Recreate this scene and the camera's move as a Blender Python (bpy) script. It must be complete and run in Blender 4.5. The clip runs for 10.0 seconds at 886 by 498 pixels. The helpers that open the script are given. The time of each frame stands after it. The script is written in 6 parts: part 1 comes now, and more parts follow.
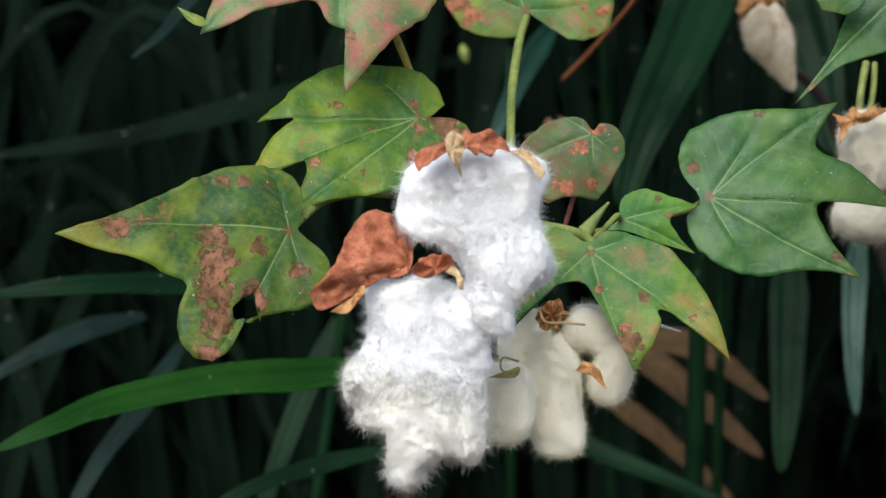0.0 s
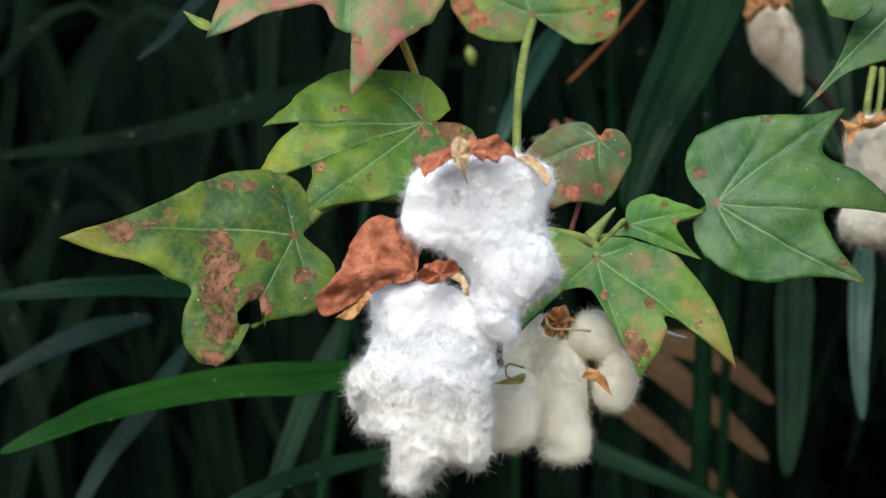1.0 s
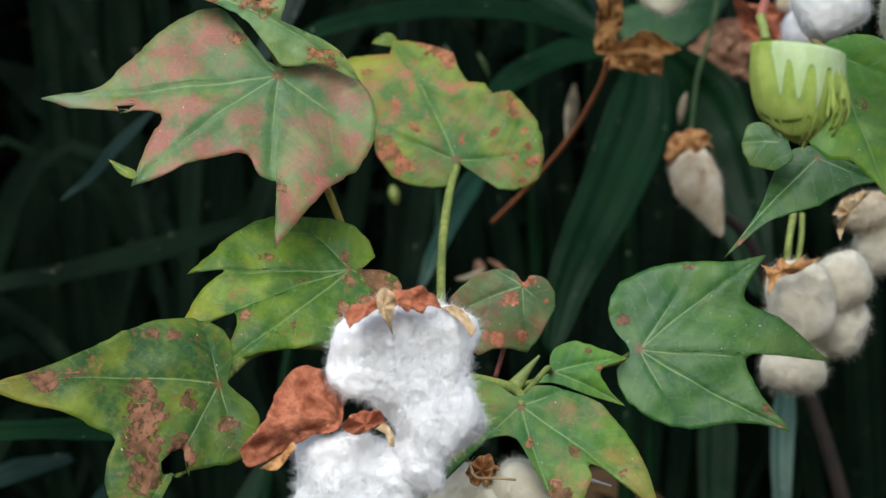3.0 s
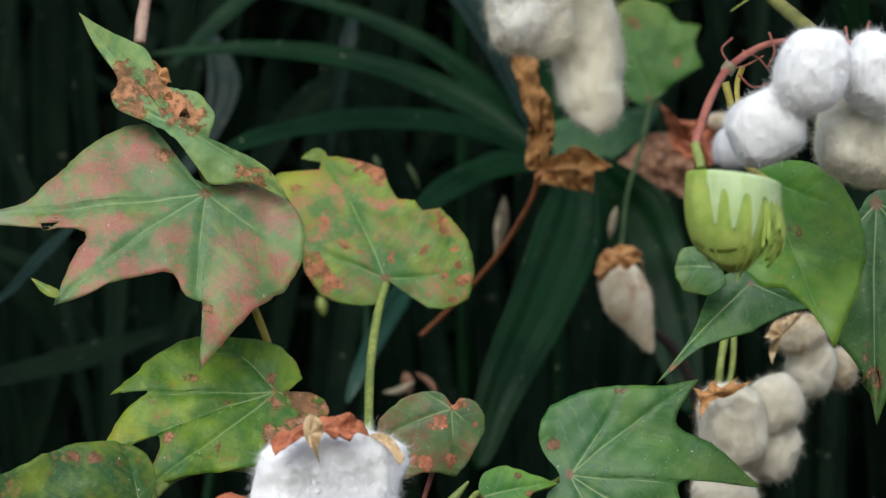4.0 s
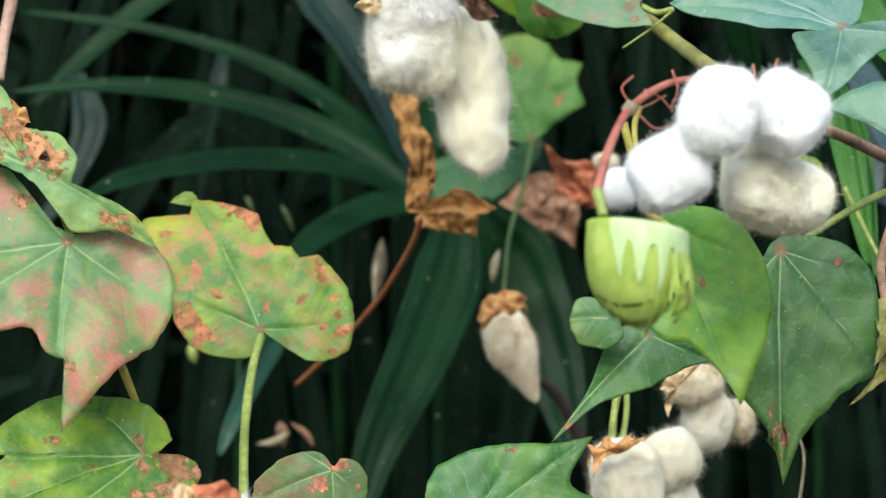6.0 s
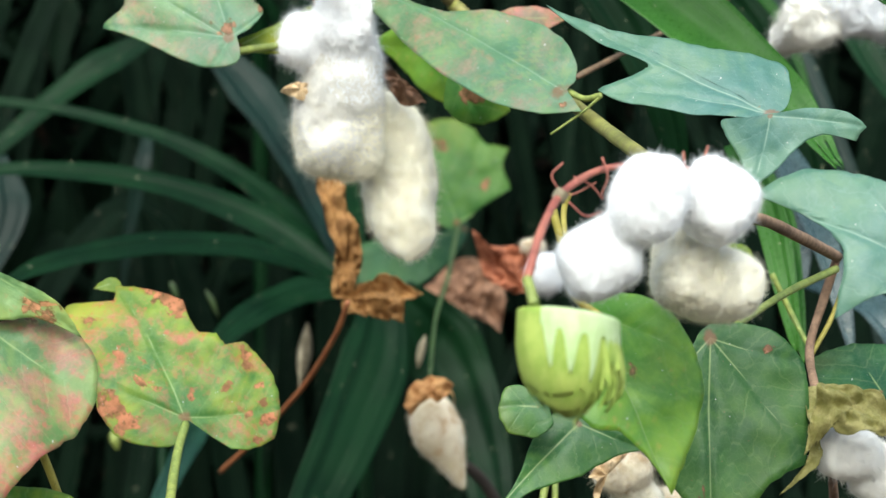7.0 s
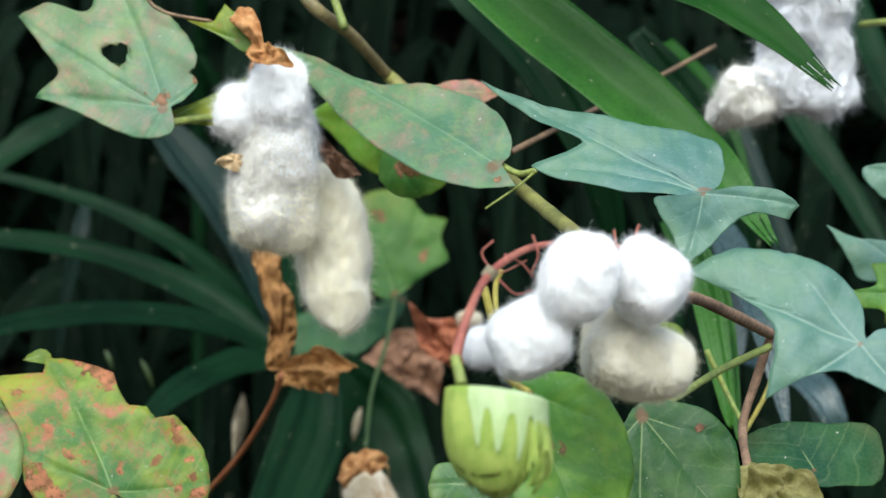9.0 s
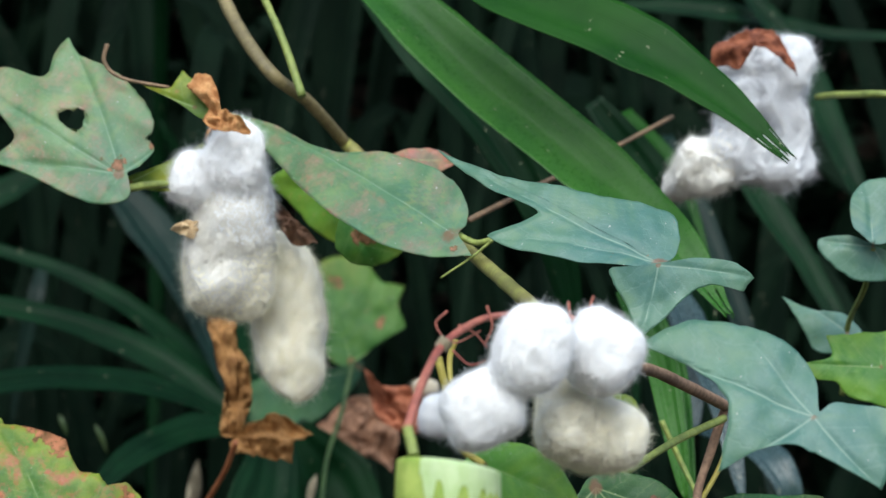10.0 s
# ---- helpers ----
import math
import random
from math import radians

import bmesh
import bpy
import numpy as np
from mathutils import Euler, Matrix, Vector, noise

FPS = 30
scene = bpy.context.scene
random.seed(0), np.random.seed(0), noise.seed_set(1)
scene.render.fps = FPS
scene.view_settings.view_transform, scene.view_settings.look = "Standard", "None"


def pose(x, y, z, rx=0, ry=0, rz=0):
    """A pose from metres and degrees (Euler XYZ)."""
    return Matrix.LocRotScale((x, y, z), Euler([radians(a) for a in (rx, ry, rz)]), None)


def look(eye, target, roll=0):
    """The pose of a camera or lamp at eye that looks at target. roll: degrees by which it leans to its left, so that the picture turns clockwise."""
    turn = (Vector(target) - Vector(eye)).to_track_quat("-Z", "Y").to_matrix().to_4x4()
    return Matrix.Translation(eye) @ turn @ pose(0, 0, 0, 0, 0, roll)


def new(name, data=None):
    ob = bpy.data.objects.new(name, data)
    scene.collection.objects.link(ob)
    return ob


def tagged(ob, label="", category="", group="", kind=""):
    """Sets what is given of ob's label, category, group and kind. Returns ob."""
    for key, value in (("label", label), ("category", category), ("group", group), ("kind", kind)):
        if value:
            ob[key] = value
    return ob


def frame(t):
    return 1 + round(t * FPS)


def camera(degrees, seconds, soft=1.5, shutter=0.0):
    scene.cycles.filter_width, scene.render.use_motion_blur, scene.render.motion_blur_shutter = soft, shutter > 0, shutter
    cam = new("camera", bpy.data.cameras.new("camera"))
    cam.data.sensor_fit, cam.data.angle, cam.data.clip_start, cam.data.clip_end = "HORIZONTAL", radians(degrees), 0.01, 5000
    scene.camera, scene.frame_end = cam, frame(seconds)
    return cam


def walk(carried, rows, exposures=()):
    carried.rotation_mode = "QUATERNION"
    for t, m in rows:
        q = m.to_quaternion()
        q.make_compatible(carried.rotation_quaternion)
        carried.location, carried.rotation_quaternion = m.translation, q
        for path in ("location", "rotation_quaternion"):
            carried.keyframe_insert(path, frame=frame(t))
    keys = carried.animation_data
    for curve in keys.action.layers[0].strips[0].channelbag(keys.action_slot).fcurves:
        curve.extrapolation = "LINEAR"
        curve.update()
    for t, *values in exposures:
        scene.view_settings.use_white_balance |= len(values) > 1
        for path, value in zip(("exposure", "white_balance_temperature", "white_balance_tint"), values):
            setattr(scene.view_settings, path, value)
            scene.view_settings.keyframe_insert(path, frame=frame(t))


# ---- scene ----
LENS_DEGREES = 22.0
cam = camera(LENS_DEGREES, 10.0, soft=1.4)
cam.data.dof.use_dof, cam.data.dof.focus_distance, cam.data.dof.aperture_fstop = True, 0.80, 18.0
PATH = [
    (0, 0.00000, 0.00000, 1.20000, 87.500, 0.000, -0.000),
    (0.5, -0.00089, 0.00279, 1.19870, 87.469, 0.076, 0.182),
    (1, 0.00020, 0.00230, 1.20210, 87.478, -0.202, 0.163),
    (1.5, -0.00055, 0.00048, 1.20182, 88.187, -0.334, -0.112),
    (2, 0.00220, -0.00107, 1.20389, 88.733, -0.029, -0.023),
    (2.2, 0.00157, -0.00080, 1.20493, 89.202, 0.067, -0.241),
    (3.3, -0.00202, 0.00076, 1.21087, 91.269, -0.560, -2.327),
    (3.5, -0.00265, 0.00103, 1.21191, 91.765, -0.812, -2.597),
    (4, -0.00125, 0.01271, 1.21785, 93.206, -0.707, -3.650),
    (4.5, 0.00008, 0.02576, 1.22073, 93.778, -0.125, -5.025),
    (5, -0.00195, 0.04180, 1.22320, 94.031, 0.187, -5.663),
    (5.2, -0.00182, 0.04616, 1.22367, 93.694, 0.250, -5.801),
    (6.3, -0.00111, 0.07097, 1.22631, 94.704, -0.350, -7.644),
    (6.5, -0.00098, 0.07533, 1.22678, 95.204, -0.242, -8.215),
    (7, -0.00192, 0.06966, 1.22773, 96.232, -0.142, -8.803),
    (7.5, 0.00029, 0.07274, 1.22890, 96.579, 0.014, -9.171),
    (8, 0.00279, 0.07535, 1.23065, 97.194, 0.156, -9.463),
    (8.5, 0.00326, 0.07367, 1.23114, 97.799, -0.108, -9.965),
    (9, 0.00313, 0.07317, 1.23141, 97.907, -0.439, -10.238),
    (9.5, 0.00485, 0.07629, 1.23219, 98.182, -0.579, -10.597),
    (10, 0.00489, 0.07391, 1.23312, 99.549, -0.775, -11.311),
]
walk(cam, [(t, pose(x, y, z, rx, ry, rz)) for t, x, y, z, rx, ry, rz in PATH],
     exposures=[(0, 0.66, 6350, 10), (2, 0.61, 6300, 10), (3.5, 0.47, 6300, 9), (4, 0.47, 6350, 9), (4.5, 0.64, 6400, 8), (5, 0.87, 6450, 6), (6.5, 1.32, 6450, 4), (8, 1.28, 6350, 4), (9, 1.02, 6200, 5), (10, 0.8, 6100, 7)])

# ---- world and sun: bright overcast, light from above and behind the viewer ----
world = bpy.data.worlds.new("world")
scene.world = world
world.use_nodes = True
wn = world.node_tree.nodes
sky = wn.new("ShaderNodeTexSky")
sky.sky_type, sky.sun_disc = "NISHITA", False
sky.sun_elevation, sky.sun_rotation = radians(42), radians(194)
sky.air_density, sky.dust_density = 1.0, 3.0
wn["Background"].inputs["Strength"].default_value = 0.15
pale = wn.new("ShaderNodeHueSaturation")
pale.inputs["Saturation"].default_value = 0.75
world.node_tree.links.new(sky.outputs["Color"], pale.inputs["Color"])
world.node_tree.links.new(pale.outputs["Color"], wn["Background"].inputs["Color"])
sun_data = bpy.data.lights.new("sun", "SUN")
sun_data.energy, sun_data.angle, sun_data.color = 1.6, radians(50), (0.95, 0.99, 0.97)
sun = new("sun", sun_data)
sun.matrix_world = look((-0.65, -2.1, 4.0), (0.1, 0.9, 1.2))


# ---- material helpers ----
def material(name):
    m = bpy.data.materials.new(name)
    m.use_nodes = True
    return m, m.node_tree.nodes, m.node_tree.links, m.node_tree.nodes["Principled BSDF"]


def node(nodes, kind, **values):
    n = nodes.new(kind)
    for key, value in values.items():
        n.inputs[key].default_value = value
    return n


def noise_of(nodes, links, coords, scale, detail=4.0, rough=0.55):
    n = node(nodes, "ShaderNodeTexNoise", Scale=scale, Detail=detail, Roughness=rough)
    links.new(coords, n.inputs["Vector"])
    return n.outputs["Fac"]


def ramp_of(nodes, links, value, low, high):
    n = node(nodes, "ShaderNodeMapRange", **{"From Min": low, "From Max": high})
    n.interpolation_type = "SMOOTHSTEP"
    links.new(value, n.inputs["Value"])
    return n.outputs["Result"]


def math_of(nodes, links, op, a, b):
    n = nodes.new("ShaderNodeMath")
    n.operation = op
    for slot, v in ((0, a), (1, b)):
        if isinstance(v, (int, float)):
            n.inputs[slot].default_value = v
        else:
            links.new(v, n.inputs[slot])
    return n.outputs[0]


def mix_of(nodes, links, fac, a, b):
    n = nodes.new("ShaderNodeMix")
    n.data_type = "RGBA"
    for slot, v in ((0, fac), (6, a), (7, b)):
        if isinstance(v, (int, float)):
            n.inputs[slot].default_value = v
        elif isinstance(v, tuple):
            n.inputs[slot].default_value = (*v, 1)
        else:
            links.new(v, n.inputs[slot])
    return n.outputs[2]


def coords_of(nodes, links, jitter=True):
    """Object coordinates in metres, shifted by a random step for each object."""
    tc = nodes.new("ShaderNodeTexCoord")
    if not jitter:
        return tc.outputs["Object"]
    info = nodes.new("ShaderNodeObjectInfo")
    add = nodes.new("ShaderNodeVectorMath")
    add.operation = "MULTIPLY_ADD"
    add.inputs[1].default_value = (1, 1, 1)
    step = nodes.new("ShaderNodeCombineXYZ")
    for k, f in enumerate((7.3, 3.1, 5.7)):
        links.new(math_of(nodes, links, "MULTIPLY", info.outputs["Random"], f), step.inputs[k])
    links.new(tc.outputs["Object"], add.inputs[0])
    links.new(step.outputs[0], add.inputs[2])
    return add.outputs[0]


def bump_of(nodes, links, bsdf, height, strength, distance):
    n = node(nodes, "ShaderNodeBump", Strength=strength, Distance=distance)
    links.new(height, n.inputs["Height"])
    links.new(n.outputs["Normal"], bsdf.inputs["Normal"])


def leaf_material(name, dark, light, blotch=(0.3, 0.08, 0.06), amount=0.0, yellow=0.0, rough=0.45, gloss=0.24, through_light=0.28, vein=(0.30, 0.40, 0.16), dead=(0.27, 0.12, 0.07), tip=0.55, rimmed=0.75, band=0.6, crisp=1.0, tip_colour=None, shy=(0.0045, 0.13)):
    m, nodes, links, bsdf = material(name)
    at = coords_of(nodes, links)
    big = noise_of(nodes, links, at, 45, 4)
    mid = noise_of(nodes, links, at, 160, 5)
    fine = noise_of(nodes, links, at, 900, 4)
    colour = mix_of(nodes, links, ramp_of(nodes, links, big, 0.37, 0.66), dark, light)
    colour = mix_of(nodes, links, math_of(nodes, links, "MULTIPLY", ramp_of(nodes, links, noise_of(nodes, links, at, 62, 5, 0.6), 0.41, 0.74), 0.2 + yellow * 0.5), colour, (light[0] * 1.85 + 0.02, light[1] * 1.4 + 0.02, light[2] * 0.9))
    vd = nodes.new("ShaderNodeAttribute")
    vd.attribute_name = "vein_gap"
    vs = nodes.new("ShaderNodeAttribute")
    vs.attribute_name = "vein_run"
    dm = nodes.new("ShaderNodeAttribute")
    dm.attribute_name = "damage"
    colour = mix_of(nodes, links, math_of(nodes, links, "MULTIPLY", ramp_of(nodes, links, math_of(nodes, links, "ADD", vd.outputs["Fac"], math_of(nodes, links, "MULTIPLY", big, 0.006)), 0.012, 0.0025), band), colour, (dark[0] * 0.75, dark[1] * 0.95, dark[2] * 1.15))
    colour = mix_of(nodes, links, math_of(nodes, links, "MULTIPLY", ramp_of(nodes, links, noise_of(nodes, links, at, 130, 6, 0.7), 0.50, 0.64), 0.35), colour, (light[0] * 1.35 + 0.025, light[1] * 1.2 + 0.03, light[2] * 1.5 + 0.02))
    # anthocyanin blotches keep off the veins
    if amount > 0:
        grain = node(nodes, "ShaderNodeTexVoronoi", Scale=650.0)
        links.new(at, grain.inputs["Vector"])
        tone = nodes.new("ShaderNodeSeparateColor")
        links.new(grain.outputs["Color"], tone.inputs["Color"])
        patch = math_of(nodes, links, "ADD", math_of(nodes, links, "ADD", noise_of(nodes, links, at, 75, 7, 0.7), math_of(nodes, links, "MULTIPLY", math_of(nodes, links, "SUBTRACT", tone.outputs[0], 0.5), 0.10 * crisp)), math_of(nodes, links, "MULTIPLY", ramp_of(nodes, links, vd.outputs["Fac"], 0.0, shy[0]), shy[1]))
        mask = ramp_of(nodes, links, patch, 0.93 - amount * 0.42 - 0.11 / crisp, 0.93 - amount * 0.42 + 0.11 / crisp)
        colour = mix_of(nodes, links, math_of(nodes, links, "MULTIPLY", mask, 0.9), colour, mix_of(nodes, links, ramp_of(nodes, links, fine, 0.3, 0.7), blotch, tuple(v * 1.35 for v in blotch)))
        fleck = math_of(nodes, links, "MULTIPLY", ramp_of(nodes, links, tone.outputs[1], 0.84, 0.9), ramp_of(nodes, links, patch, 0.66 - amount * 0.42, 0.9 - amount * 0.42))
        colour = mix_of(nodes, links, math_of(nodes, links, "MULTIPLY", fleck, 0.5 * crisp), colour, (blotch[0] * 1.25, blotch[1] * 0.8, blotch[2] * 0.7))
    # tips and margins turn yellow and bronze with age
    far = nodes.new("ShaderNodeAttribute")
    far.attribute_name = "reach"
    aged = math_of(nodes, links, "ADD", far.outputs["Fac"], math_of(nodes, links, "MULTIPLY", math_of(nodes, links, "SUBTRACT", noise_of(nodes, links, at, 70, 5, 0.65), 0.5), 0.9))
    colour = mix_of(nodes, links, math_of(nodes, links, "MULTIPLY", ramp_of(nodes, links, aged, 0.62, 1.15), tip), colour, tip_colour or (light[0] * 1.9 + 0.03, light[1] * 1.1, light[2]))
    core = ramp_of(nodes, links, aged, 0.55, 0.12)
    colour = mix_of(nodes, links, math_of(nodes, links, "MULTIPLY", core, 0.42), colour, (dark[0] * 0.7, dark[1] * 0.92, dark[2] * 1.5))
    # a rusty joint where the stalk meets the blade
    joint = ramp_of(nodes, links, math_of(nodes, links, "ADD", far.outputs["Fac"], math_of(nodes, links, "MULTIPLY", math_of(nodes, links, "SUBTRACT", mid, 0.5), 0.10)), 0.036, 0.012)
    # main and side veins
    main = ramp_of(nodes, links, vd.outputs["Fac"], 0.00042, 0.00014)
    phase = math_of(nodes, links, "FRACT", math_of(nodes, links, "MULTIPLY", vs.outputs["Fac"], 120.0), 0.0)
    side = ramp_of(nodes, links, math_of(nodes, links, "ABSOLUTE", math_of(nodes, links, "SUBTRACT", phase, 0.5), 0.0), 0.075, 0.02)
    between = math_of(nodes, links, "MULTIPLY", ramp_of(nodes, links, math_of(nodes, links, "ABSOLUTE", math_of(nodes, links, "SUBTRACT", phase, 0.5), 0.0), 0.18, 0.46), ramp_of(nodes, links, noise_of(nodes, links, at, 60, 4), 0.42, 0.66))
    colour = mix_of(nodes, links, math_of(nodes, links, "MULTIPLY", between, 0.35), colour, (light[0] * 1.5 + 0.01, light[1] * 1.25 + 0.01, light[2]))
    mesh = node(nodes, "ShaderNodeTexVoronoi", Scale=420.0)
    mesh.feature = "DISTANCE_TO_EDGE"
    links.new(at, mesh.inputs["Vector"])
    net = ramp_of(nodes, links, mesh.outputs["Distance"], 0.10, 0.02)
    colour = mix_of(nodes, links, math_of(nodes, links, "MULTIPLY", net, 0.04), colour, vein)
    colour = mix_of(nodes, links, math_of(nodes, links, "MULTIPLY", side, 0.10), colour, vein)
    colour = mix_of(nodes, links, math_of(nodes, links, "MULTIPLY", main, 0.5), colour, vein)
    colour = mix_of(nodes, links, math_of(nodes, links, "MULTIPLY", joint, 0.75), colour, (0.15, 0.05, 0.025))
    # dead tissue with crisp ragged borders and a darker rim
    patch_cell = node(nodes, "ShaderNodeTexVoronoi", Scale=430.0)
    links.new(at, patch_cell.inputs["Vector"])
    cell = nodes.new("ShaderNodeSeparateColor")
    links.new(patch_cell.outputs["Color"], cell.inputs["Color"])
    rag = math_of(nodes, links, "ADD", dm.outputs["Fac"], math_of(nodes, links, "ADD", math_of(nodes, links, "MULTIPLY", math_of(nodes, links, "SUBTRACT", noise_of(nodes, links, at, 150, 3, 0.6), 0.5), 1.7), math_of(nodes, links, "MULTIPLY", math_of(nodes, links, "SUBTRACT", cell.outputs[0], 0.5), 0.55)))
    rag = math_of(nodes, links, "MULTIPLY", rag, ramp_of(nodes, links, dm.outputs["Fac"], 0.0, 0.12))
    hurt = ramp_of(nodes, links, rag, 0.30, 0.37)
    rim = math_of(nodes, links, "SUBTRACT", ramp_of(nodes, links, rag, 0.2, 0.3), ramp_of(nodes, links, rag, 0.36, 0.5))
    necrotic = mix_of(nodes, links, ramp_of(nodes, links, mid, 0.35, 0.65), tuple(v * 0.55 for v in dead), tuple(min(1, v * 1.5) for v in dead))
    necrotic = mix_of(nodes, links, math_of(nodes, links, "MULTIPLY", ramp_of(nodes, links, noise_of(nodes, links, at, 420, 5, 0.7), 0.52, 0.62), 0.8), necrotic, tuple(v * 0.18 for v in dead))
    halo = ramp_of(nodes, links, rag, 0.0, 0.4)
    colour = mix_of(nodes, links, math_of(nodes, links, "MULTIPLY", halo, 0.45), colour, (light[0] * 1.7 + 0.02, light[1] * 1.1, light[2] * 0.8))
    colour = mix_of(nodes, links, math_of(nodes, links, "MULTIPLY", hurt, 0.9), colour, necrotic)
    colour = mix_of(nodes, links, math_of(nodes, links, "MULTIPLY", rim, rimmed), colour, tuple(v * 0.25 for v in dead))
    speck = ramp_of(nodes, links, noise_of(nodes, links, at, 520, 2), 0.735, 0.76)
    colour = mix_of(nodes, links, math_of(nodes, links, "MULTIPLY", speck, 0.6), colour, (0.16, 0.09, 0.05))
    dust = ramp_of(nodes, links, noise_of(nodes, links, at, 640, 1), 0.775, 0.79)
    colour = mix_of(nodes, links, math_of(nodes, links, "MULTIPLY", dust, 0.7), colour, (0.55, 0.55, 0.5))
    links.new(colour, bsdf.inputs["Base Color"])
    links.new(math_of(nodes, links, "ADD", math_of(nodes, links, "MULTIPLY", fine, 0.2), math_of(nodes, links, "ADD", math_of(nodes, links, "MULTIPLY", hurt, 0.25), rough - 0.1)), bsdf.inputs["Roughness"])
    bsdf.inputs["Specular IOR Level"].default_value = gloss
    height = math_of(nodes, links, "SUBTRACT", math_of(nodes, links, "MULTIPLY", fine, 0.35), math_of(nodes, links, "ADD", math_of(nodes, links, "MULTIPLY", side, 0.25), math_of(nodes, links, "MULTIPLY", net, 0.12)))
    bump_of(nodes, links, bsdf, height, 0.45, 0.0004)
    glow = nodes.new("ShaderNodeBsdfTranslucent")
    links.new(mix_of(nodes, links, 0.5, colour, (light[0] * 2.2, light[1] * 2.2, light[2] * 0.8)), glow.inputs["Color"])
    both = nodes.new("ShaderNodeMixShader")
    both.inputs["Fac"].default_value = through_light
    links.new(bsdf.outputs[0], both.inputs[1])
    links.new(glow.outputs[0], both.inputs[2])
    links.new(both.outputs[0], nodes["Material Output"].inputs["Surface"])
    return m


def dry_material(name, dark, light, rough=0.75):
    m, nodes, links, bsdf = material(name)
    at = coords_of(nodes, links)
    mid = noise_of(nodes, links, at, 180, 6, 0.65)
    fine = noise_of(nodes, links, at, 900, 5)
    colour = mix_of(nodes, links, ramp_of(nodes, links, mid, 0.34, 0.66), dark, light)
    colour = mix_of(nodes, links, math_of(nodes, links, "MULTIPLY", ramp_of(nodes, links, fine, 0.5, 0.75), 0.4), colour, tuple(v * 0.45 for v in dark))
    links.new(colour, bsdf.inputs["Base Color"])
    bsdf.inputs["Roughness"].default_value = rough
    bsdf.inputs["Specular IOR Level"].default_value = 0.3
    bump_of(nodes, links, bsdf, math_of(nodes, links, "ADD", mid, math_of(nodes, links, "MULTIPLY", fine, 0.4)), 0.7, 0.0008)
    return m


def lint_material(name, dark, light):
    m, nodes, links, bsdf = material(name)
    at = coords_of(nodes, links)
    mid = noise_of(nodes, links, at, 70, 5, 0.6)
    wisp = node(nodes, "ShaderNodeTexNoise", Scale=420.0, Detail=6.0, Roughness=0.7, Distortion=2.5)
    links.new(at, wisp.inputs["Vector"])
    colour = mix_of(nodes, links, ramp_of(nodes, links, mid, 0.35, 0.65), dark, light)
    links.new(colour, bsdf.inputs["Base Color"])
    bsdf.inputs["Roughness"].default_value = 1.0
    bsdf.inputs["Specular IOR Level"].default_value = 0.05
    bsdf.inputs["Subsurface Weight"].default_value = 1.0
    bsdf.inputs["Subsurface Radius"].default_value = (0.0045, 0.0044, 0.0043)
    bsdf.inputs["Subsurface Scale"].default_value = 1.0
    bump_of(nodes, links, bsdf, wisp.outputs["Fac"], 0.10, 0.001)
    return m


def aged_lint_material(name, dark, light, stain):
    m = lint_material(name, dark, light)
    nodes, links = m.node_tree.nodes, m.node_tree.links
    bsdf = nodes["Principled BSDF"]
    at = coords_of(nodes, links)
    old = bsdf.inputs["Base Color"].links[0].from_socket
    links.new(mix_of(nodes, links, math_of(nodes, links, "MULTIPLY", ramp_of(nodes, links, noise_of(nodes, links, at, 95, 5, 0.65), 0.44, 0.68), 0.75), old, stain), bsdf.inputs["Base Color"])
    return m


def fibre_material(name, colour):
    m, nodes, links, bsdf = material(name)
    at = coords_of(nodes, links)
    tint = mix_of(nodes, links, noise_of(nodes, links, at, 120, 3), colour, tuple(v * 0.93 for v in colour))
    links.new(tint, bsdf.inputs["Base Color"])
    bsdf.inputs["Roughness"].default_value = 0.9
    bsdf.inputs["Specular IOR Level"].default_value = 0.1
    glow = nodes.new("ShaderNodeBsdfTranslucent")
    links.new(tint, glow.inputs["Color"])
    both = nodes.new("ShaderNodeMixShader")
    both.inputs["Fac"].default_value = 0.5
    links.new(bsdf.outputs[0], both.inputs[1])
    links.new(glow.outputs[0], both.inputs[2])
    links.new(both.outputs[0], nodes["Material Output"].inputs["Surface"])
    return m


